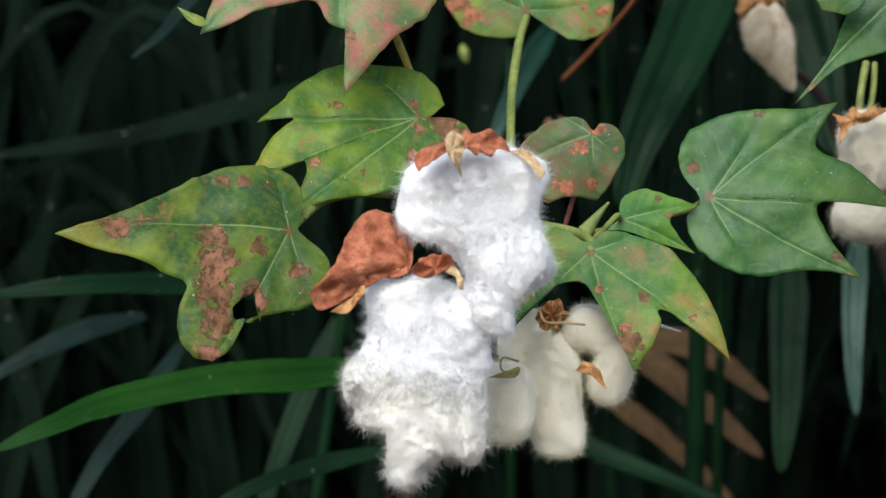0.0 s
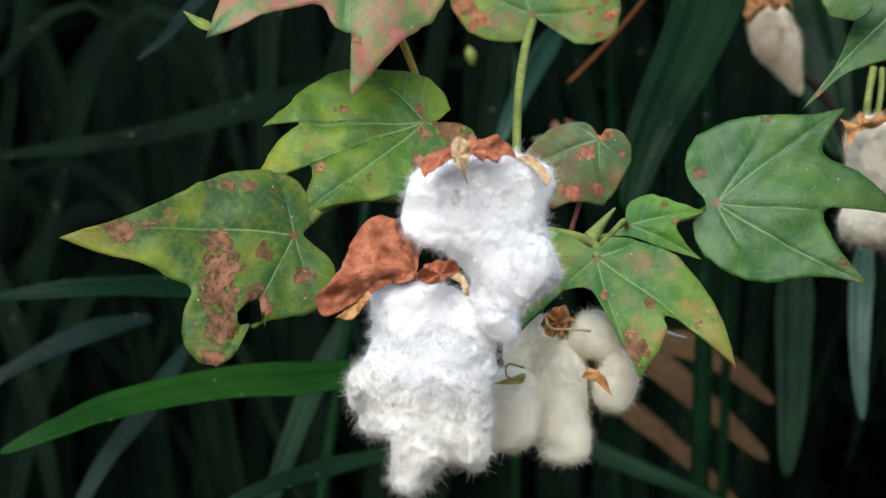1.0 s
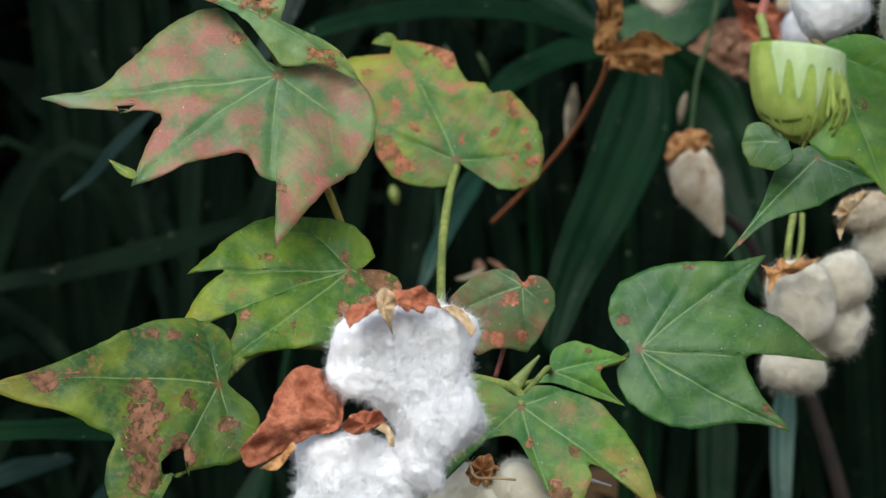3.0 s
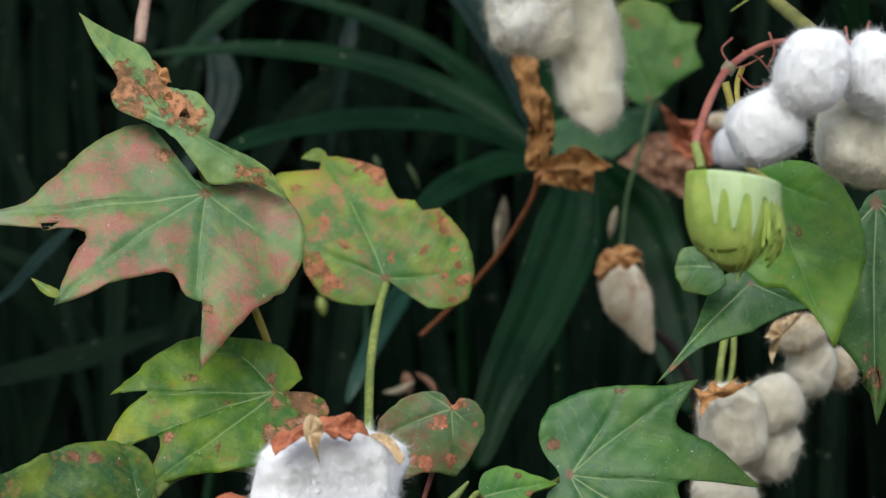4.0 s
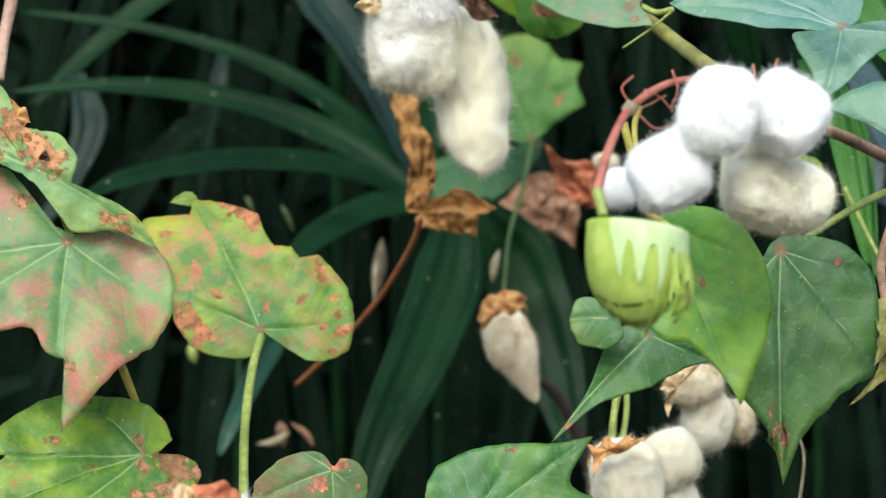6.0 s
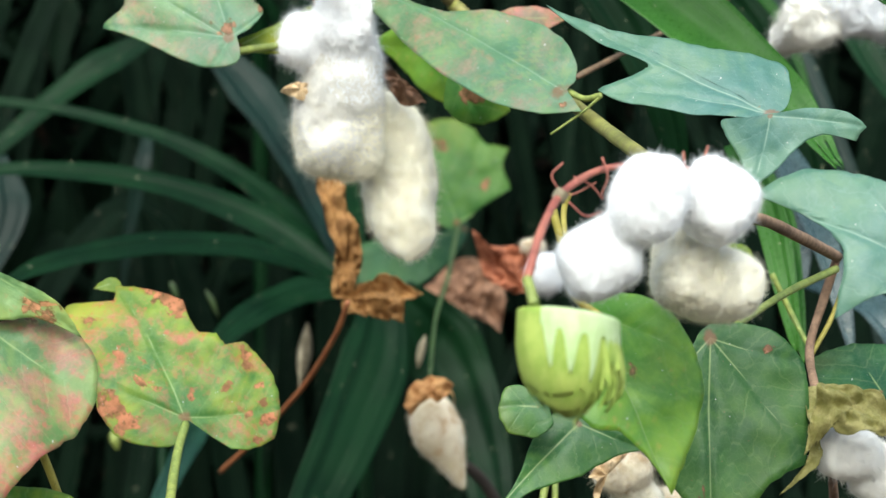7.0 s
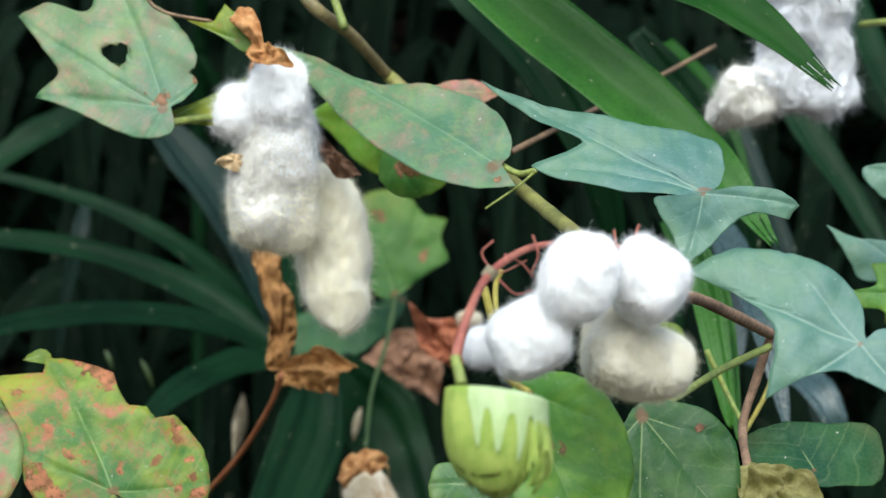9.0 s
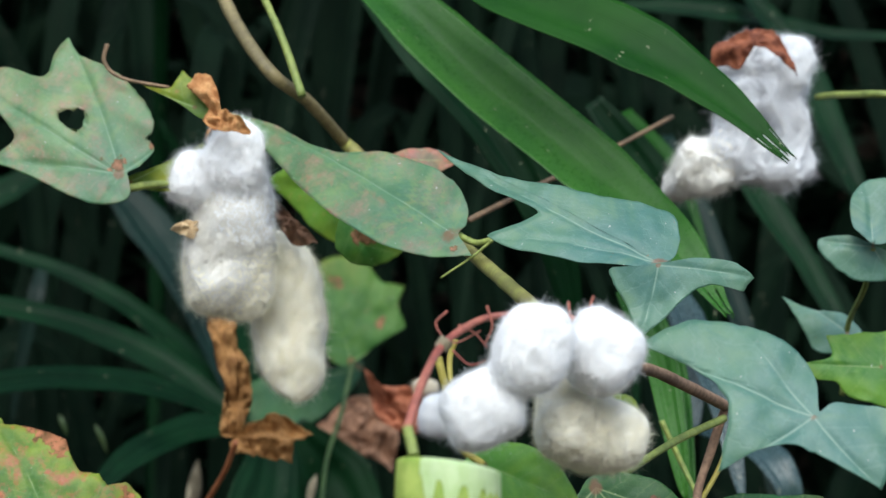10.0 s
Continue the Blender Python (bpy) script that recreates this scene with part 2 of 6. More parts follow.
def bud_material(name, dark, light):
    """Thin green bract: long streaks from base to tip, yellowing in patches, lit through."""
    m, nodes, links, bsdf = material(name)
    at = coords_of(nodes, links)
    squash = node(nodes, "ShaderNodeMapping", Scale=(1.0, 1.0, 0.18))
    links.new(at, squash.inputs["Vector"])
    streak = noise_of(nodes, links, squash.outputs[0], 520, 4, 0.6)
    patch = noise_of(nodes, links, at, 110, 5, 0.6)
    colour = mix_of(nodes, links, ramp_of(nodes, links, patch, 0.34, 0.66), dark, light)
    colour = mix_of(nodes, links, math_of(nodes, links, "MULTIPLY", ramp_of(nodes, links, streak, 0.4, 0.7), 0.2), colour, (light[0] * 1.15 + 0.05, light[1] * 1.08 + 0.05, light[2] * 1.6))
    colour = mix_of(nodes, links, math_of(nodes, links, "MULTIPLY", ramp_of(nodes, links, noise_of(nodes, links, at, 900, 3), 0.66, 0.72), 0.15), colour, tuple(v * 0.5 for v in dark))
    links.new(colour, bsdf.inputs["Base Color"])
    bsdf.inputs["Roughness"].default_value = 0.5
    bsdf.inputs["Specular IOR Level"].default_value = 0.35
    bump_of(nodes, links, bsdf, streak, 0.25, 0.0004)
    glow = nodes.new("ShaderNodeBsdfTranslucent")
    links.new(colour, glow.inputs["Color"])
    both = nodes.new("ShaderNodeMixShader")
    both.inputs["Fac"].default_value = 0.4
    links.new(bsdf.outputs[0], both.inputs[1])
    links.new(glow.outputs[0], both.inputs[2])
    links.new(both.outputs[0], nodes["Material Output"].inputs["Surface"])
    return m


def stem_material(name, dark, light, rough=0.55):
    m, nodes, links, bsdf = material(name)
    at = coords_of(nodes, links)
    big = noise_of(nodes, links, at, 60, 4)
    fine = noise_of(nodes, links, at, 1100, 4, 0.65)
    mid = noise_of(nodes, links, at, 330, 5, 0.65)
    colour = mix_of(nodes, links, ramp_of(nodes, links, big, 0.25, 0.75), dark, light)
    colour = mix_of(nodes, links, math_of(nodes, links, "MULTIPLY", ramp_of(nodes, links, mid, 0.46, 0.64), 0.45), colour, tuple(v * 0.5 for v in dark))
    colour = mix_of(nodes, links, math_of(nodes, links, "MULTIPLY", ramp_of(nodes, links, mid, 0.44, 0.30), 0.35), colour, tuple(min(1.0, v * 1.5) for v in light))
    colour = mix_of(nodes, links, math_of(nodes, links, "MULTIPLY", ramp_of(nodes, links, fine, 0.58, 0.72), 0.6), colour, tuple(v * 0.35 for v in dark))
    links.new(colour, bsdf.inputs["Base Color"])
    bsdf.inputs["Roughness"].default_value = rough
    bump_of(nodes, links, bsdf, math_of(nodes, links, "ADD", fine, mid), 0.6, 0.0006)
    return m


def palm_material(name, dark, light, rough=0.38, gloss=0.5):
    """Pleated strap leaves: fine lengthwise ribs follow the attribute 'across'."""
    m, nodes, links, bsdf = material(name)
    at = coords_of(nodes, links)
    big = noise_of(nodes, links, at, 18, 4)
    fine = noise_of(nodes, links, at, 500, 4)
    rib = nodes.new("ShaderNodeAttribute")
    rib.attribute_name = "across"
    wave = math_of(nodes, links, "SINE", math_of(nodes, links, "MULTIPLY", rib.outputs["Fac"], 95.0), 0.0)
    colour = mix_of(nodes, links, ramp_of(nodes, links, big, 0.35, 0.65), dark, light)
    colour = mix_of(nodes, links, math_of(nodes, links, "MULTIPLY", ramp_of(nodes, links, wave, 0.2, 1.0), 0.09), colour, tuple(v * 1.7 for v in light))
    spot = ramp_of(nodes, links, noise_of(nodes, links, at, 260, 3), 0.70, 0.74)
    colour = mix_of(nodes, links, math_of(nodes, links, "MULTIPLY", spot, 0.5), colour, (0.30, 0.30, 0.20))
    links.new(colour, bsdf.inputs["Base Color"])
    links.new(math_of(nodes, links, "ADD", rough - 0.08, math_of(nodes, links, "MULTIPLY", fine, 0.2)), bsdf.inputs["Roughness"])
    bsdf.inputs["Specular IOR Level"].default_value = gloss
    bump_of(nodes, links, bsdf, math_of(nodes, links, "ADD", math_of(nodes, links, "MULTIPLY", wave, 0.5), fine), 0.22, 0.0004)
    return m


def ground_material():
    m, nodes, links, bsdf = material("soil")
    at = coords_of(nodes, links)
    colour = mix_of(nodes, links, ramp_of(nodes, links, noise_of(nodes, links, at, 6, 6), 0.35, 0.65), (0.018, 0.013, 0.009), (0.05, 0.036, 0.022))
    colour = mix_of(nodes, links, ramp_of(nodes, links, noise_of(nodes, links, at, 40, 5), 0.6, 0.7), colour, (0.10, 0.06, 0.03))
    links.new(colour, bsdf.inputs["Base Color"])
    bsdf.inputs["Roughness"].default_value = 0.95
    bump_of(nodes, links, bsdf, noise_of(nodes, links, at, 60, 6), 1.0, 0.02)
    return m


MATS = {
    "leaf_green": leaf_material("leaf_green", (0.022, 0.095, 0.011), (0.140, 0.235, 0.021), (0.24, 0.10, 0.05), amount=0.24, yellow=1.0),
    "leaf_turning": leaf_material("leaf_turning", (0.030, 0.125, 0.024), (0.125, 0.235, 0.030), (0.30, 0.14, 0.07), amount=0.36, yellow=1.0, tip=1.0, tip_colour=(0.34, 0.20, 0.055), shy=(0.005, 0.18), crisp=0.6),
    "leaf_mottled": leaf_material("leaf_mottled", (0.012, 0.062, 0.012), (0.115, 0.185, 0.020), (0.25, 0.13, 0.05), amount=0.28, yellow=1.0, tip=1.0, dead=(0.21, 0.09, 0.055)),
    "leaf_deep": leaf_material("leaf_deep", (0.018, 0.094, 0.018), (0.056, 0.155, 0.028), amount=0.0, yellow=0.6, gloss=0.4),
    # Copy of leaf_deep with half shade darkened into the green.
    "leaf_half_shade": leaf_material("leaf_half_shade", (0.016, 0.078, 0.015), (0.042, 0.125, 0.024), amount=0.0, yellow=0.3, gloss=0.35),
    "leaf_fresh": leaf_material("leaf_fresh", (0.04, 0.14, 0.021), (0.095, 0.23, 0.035), amount=0.0, yellow=0.6),
    "leaf_lime": leaf_material("leaf_lime", (0.0672, 0.198, 0.0245), (0.147, 0.313, 0.0392), (0.36, 0.32, 0.12), amount=0.14, yellow=0.8, rough=0.34, gloss=0.5, through_light=0.36),
    "leaf_bronze": leaf_material("leaf_bronze", (0.063, 0.11, 0.0343), (0.0882, 0.138, 0.049), (0.17, 0.085, 0.06), amount=0.62, yellow=0.3, dead=(0.36, 0.13, 0.075), rimmed=0.35),
    "leaf_red": leaf_material("leaf_red", (0.07, 0.15, 0.045), (0.15, 0.235, 0.075), (0.31, 0.088, 0.082), amount=0.50, yellow=0.3, tip=0.8, gloss=0.32, band=0.45, crisp=0.8, tip_colour=(0.19, 0.26, 0.17), shy=(0.0065, 0.22)),
    "leaf_pink": leaf_material("leaf_pink", (0.17, 0.13, 0.07), (0.26, 0.17, 0.10), (0.40, 0.16, 0.14), amount=0.75, tip=0.2),
    "leaf_rusty": leaf_material("leaf_rusty", (0.036, 0.125, 0.022), (0.14, 0.22, 0.03), (0.30, 0.085, 0.06), amount=0.54, yellow=1.0, dead=(0.30, 0.11, 0.06), rimmed=0.3),
    "leaf_pale": leaf_material("leaf_pale", (0.095, 0.19, 0.06), (0.19, 0.29, 0.095), amount=0.2, yellow=0.5, dead=(0.36, 0.155, 0.08)),
    "leaf_teal": leaf_material("leaf_teal", (0.0121, 0.0563, 0.0227), (0.0262, 0.0861, 0.0350), amount=0.0, gloss=0.1),
    # Blue-green base has sky sheen tinted in, besides the gloss.
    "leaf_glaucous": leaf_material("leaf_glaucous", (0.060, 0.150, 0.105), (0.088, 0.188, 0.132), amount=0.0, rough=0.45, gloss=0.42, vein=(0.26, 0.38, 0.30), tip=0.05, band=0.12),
    "leaf_glaucous_red": leaf_material("leaf_glaucous_red", (0.058, 0.150, 0.067), (0.122, 0.222, 0.096), (0.30, 0.14, 0.12), amount=0.44, rough=0.48, gloss=0.4, vein=(0.22, 0.33, 0.22), tip=0.2, band=0.2, crisp=0.5),
    "leaf_yellow": leaf_material("leaf_yellow", (0.0848, 0.145, 0.0106), (0.193, 0.238, 0.0212), amount=0.05, yellow=0.8),
    "russet": dry_material("russet", (0.21, 0.058, 0.025), (0.40, 0.145, 0.075)),
    "russet_dark": dry_material("russet_dark", (0.0984, 0.0287, 0.0148), (0.213, 0.0697, 0.0328)),
    "tan": dry_material("tan", (0.30, 0.20, 0.10), (0.50, 0.38, 0.23)),
    "orange_dry": dry_material("orange_dry", (0.262, 0.107, 0.0328), (0.451, 0.246, 0.0984)),
    "olive": dry_material("olive", (0.164, 0.156, 0.041), (0.279, 0.254, 0.0984)),
    "dry_tan": dry_material("dry_tan", (0.164, 0.0738, 0.0205), (0.344, 0.18, 0.0615)),
    "brown_dead": dry_material("brown_dead", (0.10, 0.052, 0.030), (0.26, 0.14, 0.085)),
    "lint": lint_material("lint", (0.88, 0.89, 0.905), (0.91, 0.92, 0.93)),
    # Same cotton as lint, dimmed in colour where strong light would clip it.
    "lint_dimmed": lint_material("lint_dimmed", (0.80, 0.81, 0.82), (0.845, 0.855, 0.865)),
    "lint_dimmed_fibre": fibre_material("lint_dimmed_fibre", (0.865, 0.872, 0.88)),
    # Off-white of the lower locks, dimmed further for the shade under the bolls.
    "lint_warm": lint_material("lint_warm", (0.73, 0.71, 0.65), (0.79, 0.775, 0.72)),
    "lint_cream": lint_material("lint_cream", (0.83, 0.79, 0.64), (0.88, 0.85, 0.71)),
    # Tan stains are the lint's own; the lowered base also holds leaf shade.
    "lint_aged": aged_lint_material("lint_aged", (0.50, 0.43, 0.30), (0.66, 0.60, 0.47), (0.34, 0.19, 0.08)),
    # Ivory lint with the shade of the leaves above taken into its tone.
    "lint_ivory_shade": lint_material("lint_ivory_shade", (0.60, 0.56, 0.44), (0.68, 0.65, 0.54)),
    "lint_ivory_shade_fibre": fibre_material("lint_ivory_shade_fibre", (0.66, 0.63, 0.52)),
    "lint_aged_fibre": fibre_material("lint_aged_fibre", (0.58, 0.51, 0.39)),
    # White lint greyed in colour for the shade on the far bolls.
    "lint_shade": lint_material("lint_shade", (0.66, 0.68, 0.71), (0.73, 0.745, 0.765)),
    "lint_fibre": fibre_material("lint_fibre", (0.93, 0.937, 0.945)),
    "lint_warm_fibre": fibre_material("lint_warm_fibre", (0.80, 0.785, 0.73)),
    "lint_cream_fibre": fibre_material("lint_cream_fibre", (0.89, 0.855, 0.70)),
    "lint_shade_fibre": fibre_material("lint_shade_fibre", (0.72, 0.73, 0.755)),
    # Stem brown taken near black to put the shade into the main stems.
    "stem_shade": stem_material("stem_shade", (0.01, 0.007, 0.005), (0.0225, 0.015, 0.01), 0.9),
    # Back leaf's green, dulled so that the background shade is in it.
    "leaf_shade": leaf_material("leaf_shade", (0.026, 0.092, 0.016), (0.060, 0.145, 0.027), (0.18, 0.09, 0.05), amount=0.1, gloss=0.15),
    "stem_green": stem_material("stem_green", (0.112, 0.16, 0.032), (0.224, 0.264, 0.056)),
    "stem_dull": stem_material("stem_dull", (0.018, 0.042, 0.008), (0.038, 0.070, 0.014)),
    # Sky reflection tinted into the strap's base colour, on top of its gloss.
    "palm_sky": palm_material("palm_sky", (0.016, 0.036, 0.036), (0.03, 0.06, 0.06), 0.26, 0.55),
    "palm_mid": palm_material("palm_mid", (0.004, 0.029, 0.0025), (0.009, 0.045, 0.004), 0.42, 0.09),
    "husk": dry_material("husk", (0.13, 0.11, 0.07), (0.22, 0.19, 0.13)),
    "stem_olive": stem_material("stem_olive", (0.115, 0.095, 0.040), (0.205, 0.165, 0.070)),
    "stem_mixed": stem_material("stem_mixed", (0.15, 0.13, 0.04), (0.24, 0.25, 0.055)),
    "stem_yellow": stem_material("stem_yellow", (0.208, 0.176, 0.024), (0.304, 0.264, 0.048)),
    "stem_red": stem_material("stem_red", (0.208, 0.048, 0.036), (0.336, 0.12, 0.08)),
    "stem_rust": stem_material("stem_rust", (0.27, 0.085, 0.030), (0.40, 0.155, 0.058)),
    "stem_brown": stem_material("stem_brown", (0.112, 0.072, 0.04), (0.216, 0.136, 0.072)),
    "stem_wood": stem_material("stem_wood", (0.10, 0.055, 0.03), (0.29, 0.18, 0.11), 0.85),
    "stem_pale": stem_material("stem_pale", (0.24, 0.144, 0.112), (0.336, 0.232, 0.176), 0.75),
    "bud_green": bud_material("bud_green", (0.29, 0.43, 0.075), (0.47, 0.58, 0.14)),
    "bud_pale": bud_material("bud_pale", (0.46, 0.61, 0.28), (0.57, 0.69, 0.40)),
    # Strap green darkened so the plants' shade lies in the base colour.
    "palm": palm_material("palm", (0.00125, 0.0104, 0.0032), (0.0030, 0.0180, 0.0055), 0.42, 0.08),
    # Deep background shade put straight into a near-black green.
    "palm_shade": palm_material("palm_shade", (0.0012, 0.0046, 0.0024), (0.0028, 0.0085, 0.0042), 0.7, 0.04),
    "palm_bright": palm_material("palm_bright", (0.012, 0.062, 0.006), (0.028, 0.100, 0.011), 0.27, 0.17),
    # Shaded strap copy, cooled with a little sky blue in the colour.
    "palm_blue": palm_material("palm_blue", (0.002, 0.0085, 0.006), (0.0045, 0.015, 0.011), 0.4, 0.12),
    # Lit copy of the strap green: the brighter teal is in the colour.
    "palm_teal": palm_material("palm_teal", (0.007, 0.030, 0.019), (0.015, 0.052, 0.034), 0.30, 0.30),
    "palm_dead": dry_material("palm_dead", (0.034, 0.018, 0.005), (0.080, 0.042, 0.012)),
    "soil": ground_material(),
}


# ---- mesh helpers ----
def finish(name, verts, faces, mat, parent=None, label="", attrs=None, smooth=True):
    me = bpy.data.meshes.new(name)
    me.from_pydata([tuple(v) for v in verts], [], [tuple(f) for f in faces])
    for key, values in (attrs or {}).items():
        a = me.attributes.new(key, "FLOAT", "POINT")
        a.data.foreach_set("value", np.asarray(values, dtype=np.float32))
    me.polygons.foreach_set("use_smooth", [smooth] * len(me.polygons))
    me.materials.append(MATS[mat])
    ob = new(name, me)
    if parent is not None:
        ob.parent = parent
        ob.matrix_parent_inverse = parent.matrix_world.inverted()
    if label:
        tagged(ob, label)
    return ob


def spline(points, count):
    """Catmull-Rom curve through the points, sampled evenly in its parameter."""
    P = np.array(points, float)
    P = np.vstack([2 * P[0] - P[1], P, 2 * P[-1] - P[-2]])
    u = np.linspace(0, len(P) - 3 - 1e-6, count)
    k = u.astype(int)
    f = (u - k)[:, None]
    a, b, c, d = P[k], P[k + 1], P[k + 2], P[k + 3]
    return 0.5 * (2 * b + (c - a) * f + (2 * a - 5 * b + 4 * c - d) * f ** 2 + (3 * b - a - 3 * c + d) * f ** 3)


def plant(name, base, label, category="plant"):
    ob = tagged(new(name), label, category)
    ob.location = base
    ob.empty_display_size = 0.05
    bpy.context.view_layer.update()
    return ob


def tube(name, parent, points, r0, r1, mat, label="", swell=False):
    """A stalk that tapers from r0 to r1, slightly knobbly."""
    n, sides = 6 * len(points) + 4, 10
    line = spline(points, n)
    tang = np.gradient(line, axis=0)
    tang /= np.linalg.norm(tang, axis=1)[:, None]
    side = np.cross(tang, (0.3, 0.9, 0.31))
    side /= np.linalg.norm(side, axis=1)[:, None]
    up = np.cross(side, tang)
    verts, faces = [], []
    for i in range(n):
        r = r0 + (r1 - r0) * i / (n - 1)
        r *= 1 + 0.12 * noise.noise(Vector(line[i]) * 90)
        if swell:
            r *= max(0.08, math.sin(math.pi * i / (n - 1))) ** 0.7
        for j in range(sides):
            a = 2 * math.pi * j / sides
            verts.append(line[i] + r * (math.cos(a) * side[i] + math.sin(a) * up[i]))
    for i in range(n - 1):
        for j in range(sides):
            k = (j + 1) % sides
            faces.append((i * sides + j, i * sides + k, (i + 1) * sides + k, (i + 1) * sides + j))
    faces.append(tuple(range(sides))[::-1])
    faces.append(tuple((n - 1) * sides + j for j in range(sides)))
    return finish(name, verts, faces, mat, parent, label)


LEAF_LABELS = {
    "leaf_mottled": "yellow-green leaf with large brown dead patches and holes", "leaf_red": "leaf flushed dusky red between green veins",
    "leaf_turning": "green leaf turning yellow and red at its margins", "leaf_pink": "leaf tip flushed pink", "leaf_rusty": "green leaf with rust-red spots and ragged bites", "leaf_bronze": "small rounded leaf tinged bronze",
    "leaf_pale": "twisted pale green leaf with torn brown edges", "leaf_glaucous": "green lobed leaf with sky sheen tinted into its colour",
    "leaf_glaucous_red": "grey-green leaf blushed with pink", "leaf_lime": "bright lime green glossy leaf",
    "leaf_deep": "deep green lobed leaf", "leaf_half_shade": "green lobed leaf with half shade in its colour", "leaf_green": "mid green lobed leaf with pale veins", "leaf_yellow": "yellow-green folded leaf",
    "leaf_fresh": "small fresh green leaf", "leaf_teal": "dark teal leaf in shade", "russet": "crumpled russet dry bract", "tan": "curled tan dry bract",
    "orange_dry": "withered orange bract", "olive": "papery olive bract", "dry_tan": "shrivelled tan dead leaf", "brown_dead": "dead brown papery leaf", "russet_dark": "dark russet dry bract",
}
SEED = [0]


def leaf(parent, hub, turn, margin, mat, cup=0.1, spots=(), holes=(), crumple=0.0, name="leaf"):
    """A palmate leaf. margin: (angle, millimetres[, 1 pointed lobe, 2 rounded lobe, 3 corner]) round the stalk's joint."""
    SEED[0] += 1
    seed = Vector((SEED[0] * 3.7, SEED[0] * 1.3, 0))
    ctrl = [(math.sin(radians(m[0])) * m[1] / 1000, math.cos(radians(m[0])) * m[1] / 1000, m[2] if len(m) > 2 else 0) for m in margin]
    k = len(ctrl)
    per = 7
    edge = []
    for i in range(k):
        p0, p1, p2, p3 = (np.array(ctrl[(i + s) % k][:2]) for s in (-1, 0, 1, 2))
        m1 = (p2 - p0) / 2 if ctrl[i][2] not in (1, 3) else (p2 - p1) * 0.9
        m2 = (p3 - p1) / 2 if ctrl[(i + 1) % k][2] not in (1, 3) else (p2 - p1) * 0.9
        for s in range(per):
            f = s / per
            q = (2 * f ** 3 - 3 * f ** 2 + 1) * p1 + (f ** 3 - 2 * f ** 2 + f) * m1 + (3 * f ** 2 - 2 * f ** 3) * p2 + (f ** 3 - f ** 2) * m2
            wob = noise.noise(Vector((*q, 0)) * 260 + seed) * 0.0007 + noise.noise(Vector((*q, 0)) * 900 + seed) * 0.0003
            edge.append(q * (1 + wob / max(0.004, np.linalg.norm(q))))
    edge = np.array(edge)
    size = np.linalg.norm(edge, axis=1).max()
    tips = [np.array(c[:2]) for c in ctrl if c[2] in (1, 2)] or [edge[np.argmax(np.linalg.norm(edge, axis=1))]]
    rings = 16
    pts = [np.zeros(2)]
    for r in range(1, rings + 1):
        pts.extend(edge * (r / rings) ** 0.85)
    pts = np.array(pts)
    gap = np.full(len(pts), 1.0)
    run = np.zeros(len(pts))
    bends = random.Random(SEED[0])
    for t in tips:
        long = np.linalg.norm(t)
        d = t / long
        perp = np.array((d[1], -d[0]))
        bow = bends.uniform(0.05, 0.12) * bends.choice((-1, 1))
        u = np.linspace(0, 1, 26)
        curve = np.outer(u, t) + np.outer(bow * long * u * (1 - u), perp)
        away = np.linalg.norm(pts[:, None, :] - curve[None], axis=2)
        near = away.argmin(axis=1)
        # distance to the nearest stretch of the vein, not only to its samples
        a, b = curve[np.maximum(near - 1, 0)], curve[np.minimum(near + 1, 25)]
        ab = b - a
        f = np.clip(((pts - a) * ab).sum(axis=1) / (ab ** 2).sum(axis=1), 0, 1)[:, None]
        off = np.linalg.norm(pts - a - ab * f, axis=1)
        along = u[near] * long
        dist = off / (1.15 - 0.75 * u[near])
        better = dist < gap
        run = np.where(better, along - 0.75 * off, run)
        gap = np.minimum(gap, dist)
    rad = np.linalg.norm(pts, axis=1)
    z = -cup * size * (rad / size) ** 2 - 0.0006 * np.exp(-(gap / 0.0018) ** 2) * np.minimum(1, rad / 0.006)
    hurt = np.zeros(len(pts))
    for x, y, r in spots:
        hurt = np.maximum(hurt, 1 - np.hypot(pts[:, 0] - x / 1000, pts[:, 1] - y / 1000) / (r / 1000 * 1.45))
    for i, p in enumerate(pts):
        v = Vector((p[0], p[1], 0))
        z[i] += (noise.noise(v * 55 + seed) * 0.0028 + noise.noise(v * 160 + seed) * 0.0007) * min(1, rad[i] / 0.012)
        if crumple:
            turnang = math.atan2(p[0], p[1])
            z[i] += crumple * 0.9 * math.sin(turnang * 6 + 2.5 * noise.noise(v * 70 + seed)) * min(1.0, rad[i] / size * 1.6)
            z[i] += crumple * (noise.noise(v * 95 + seed) * 1.4 + abs(noise.noise(v * 210 + seed)) * 1.7 + abs(noise.noise(v * 480 + seed)) * 0.6)
        if hurt[i] > 0.3:
            z[i] += noise.noise(v * 300 + seed) * 0.0007
    n = len(edge)
    faces = [(0, 1 + j, 1 + (j + 1) % n) for j in range(n)]
    for r in range(rings - 1):
        a, b = 1 + r * n, 1 + (r + 1) * n
        faces += [(a + j, b + j, b + (j + 1) % n, a + (j + 1) % n) for j in range(n)]
    if holes:
        keep = np.ones(len(faces), bool)
        for x, y, r in holes:
            c = np.array((x, y)) / 1000
            rel = pts - c
            dist = np.linalg.norm(rel, axis=1)
            ang = np.arctan2(rel[:, 1], rel[:, 0])
            edge_r = r / 1000 * (1 + 0.22 * np.sin(ang * 3 + x) + 0.12 * np.sin(ang * 7 + y))
            inside = dist < edge_r
            if not inside.any():
                inside[dist.argmin()] = True
            keep &= np.array([not all(inside[list(f)]) for f in faces])
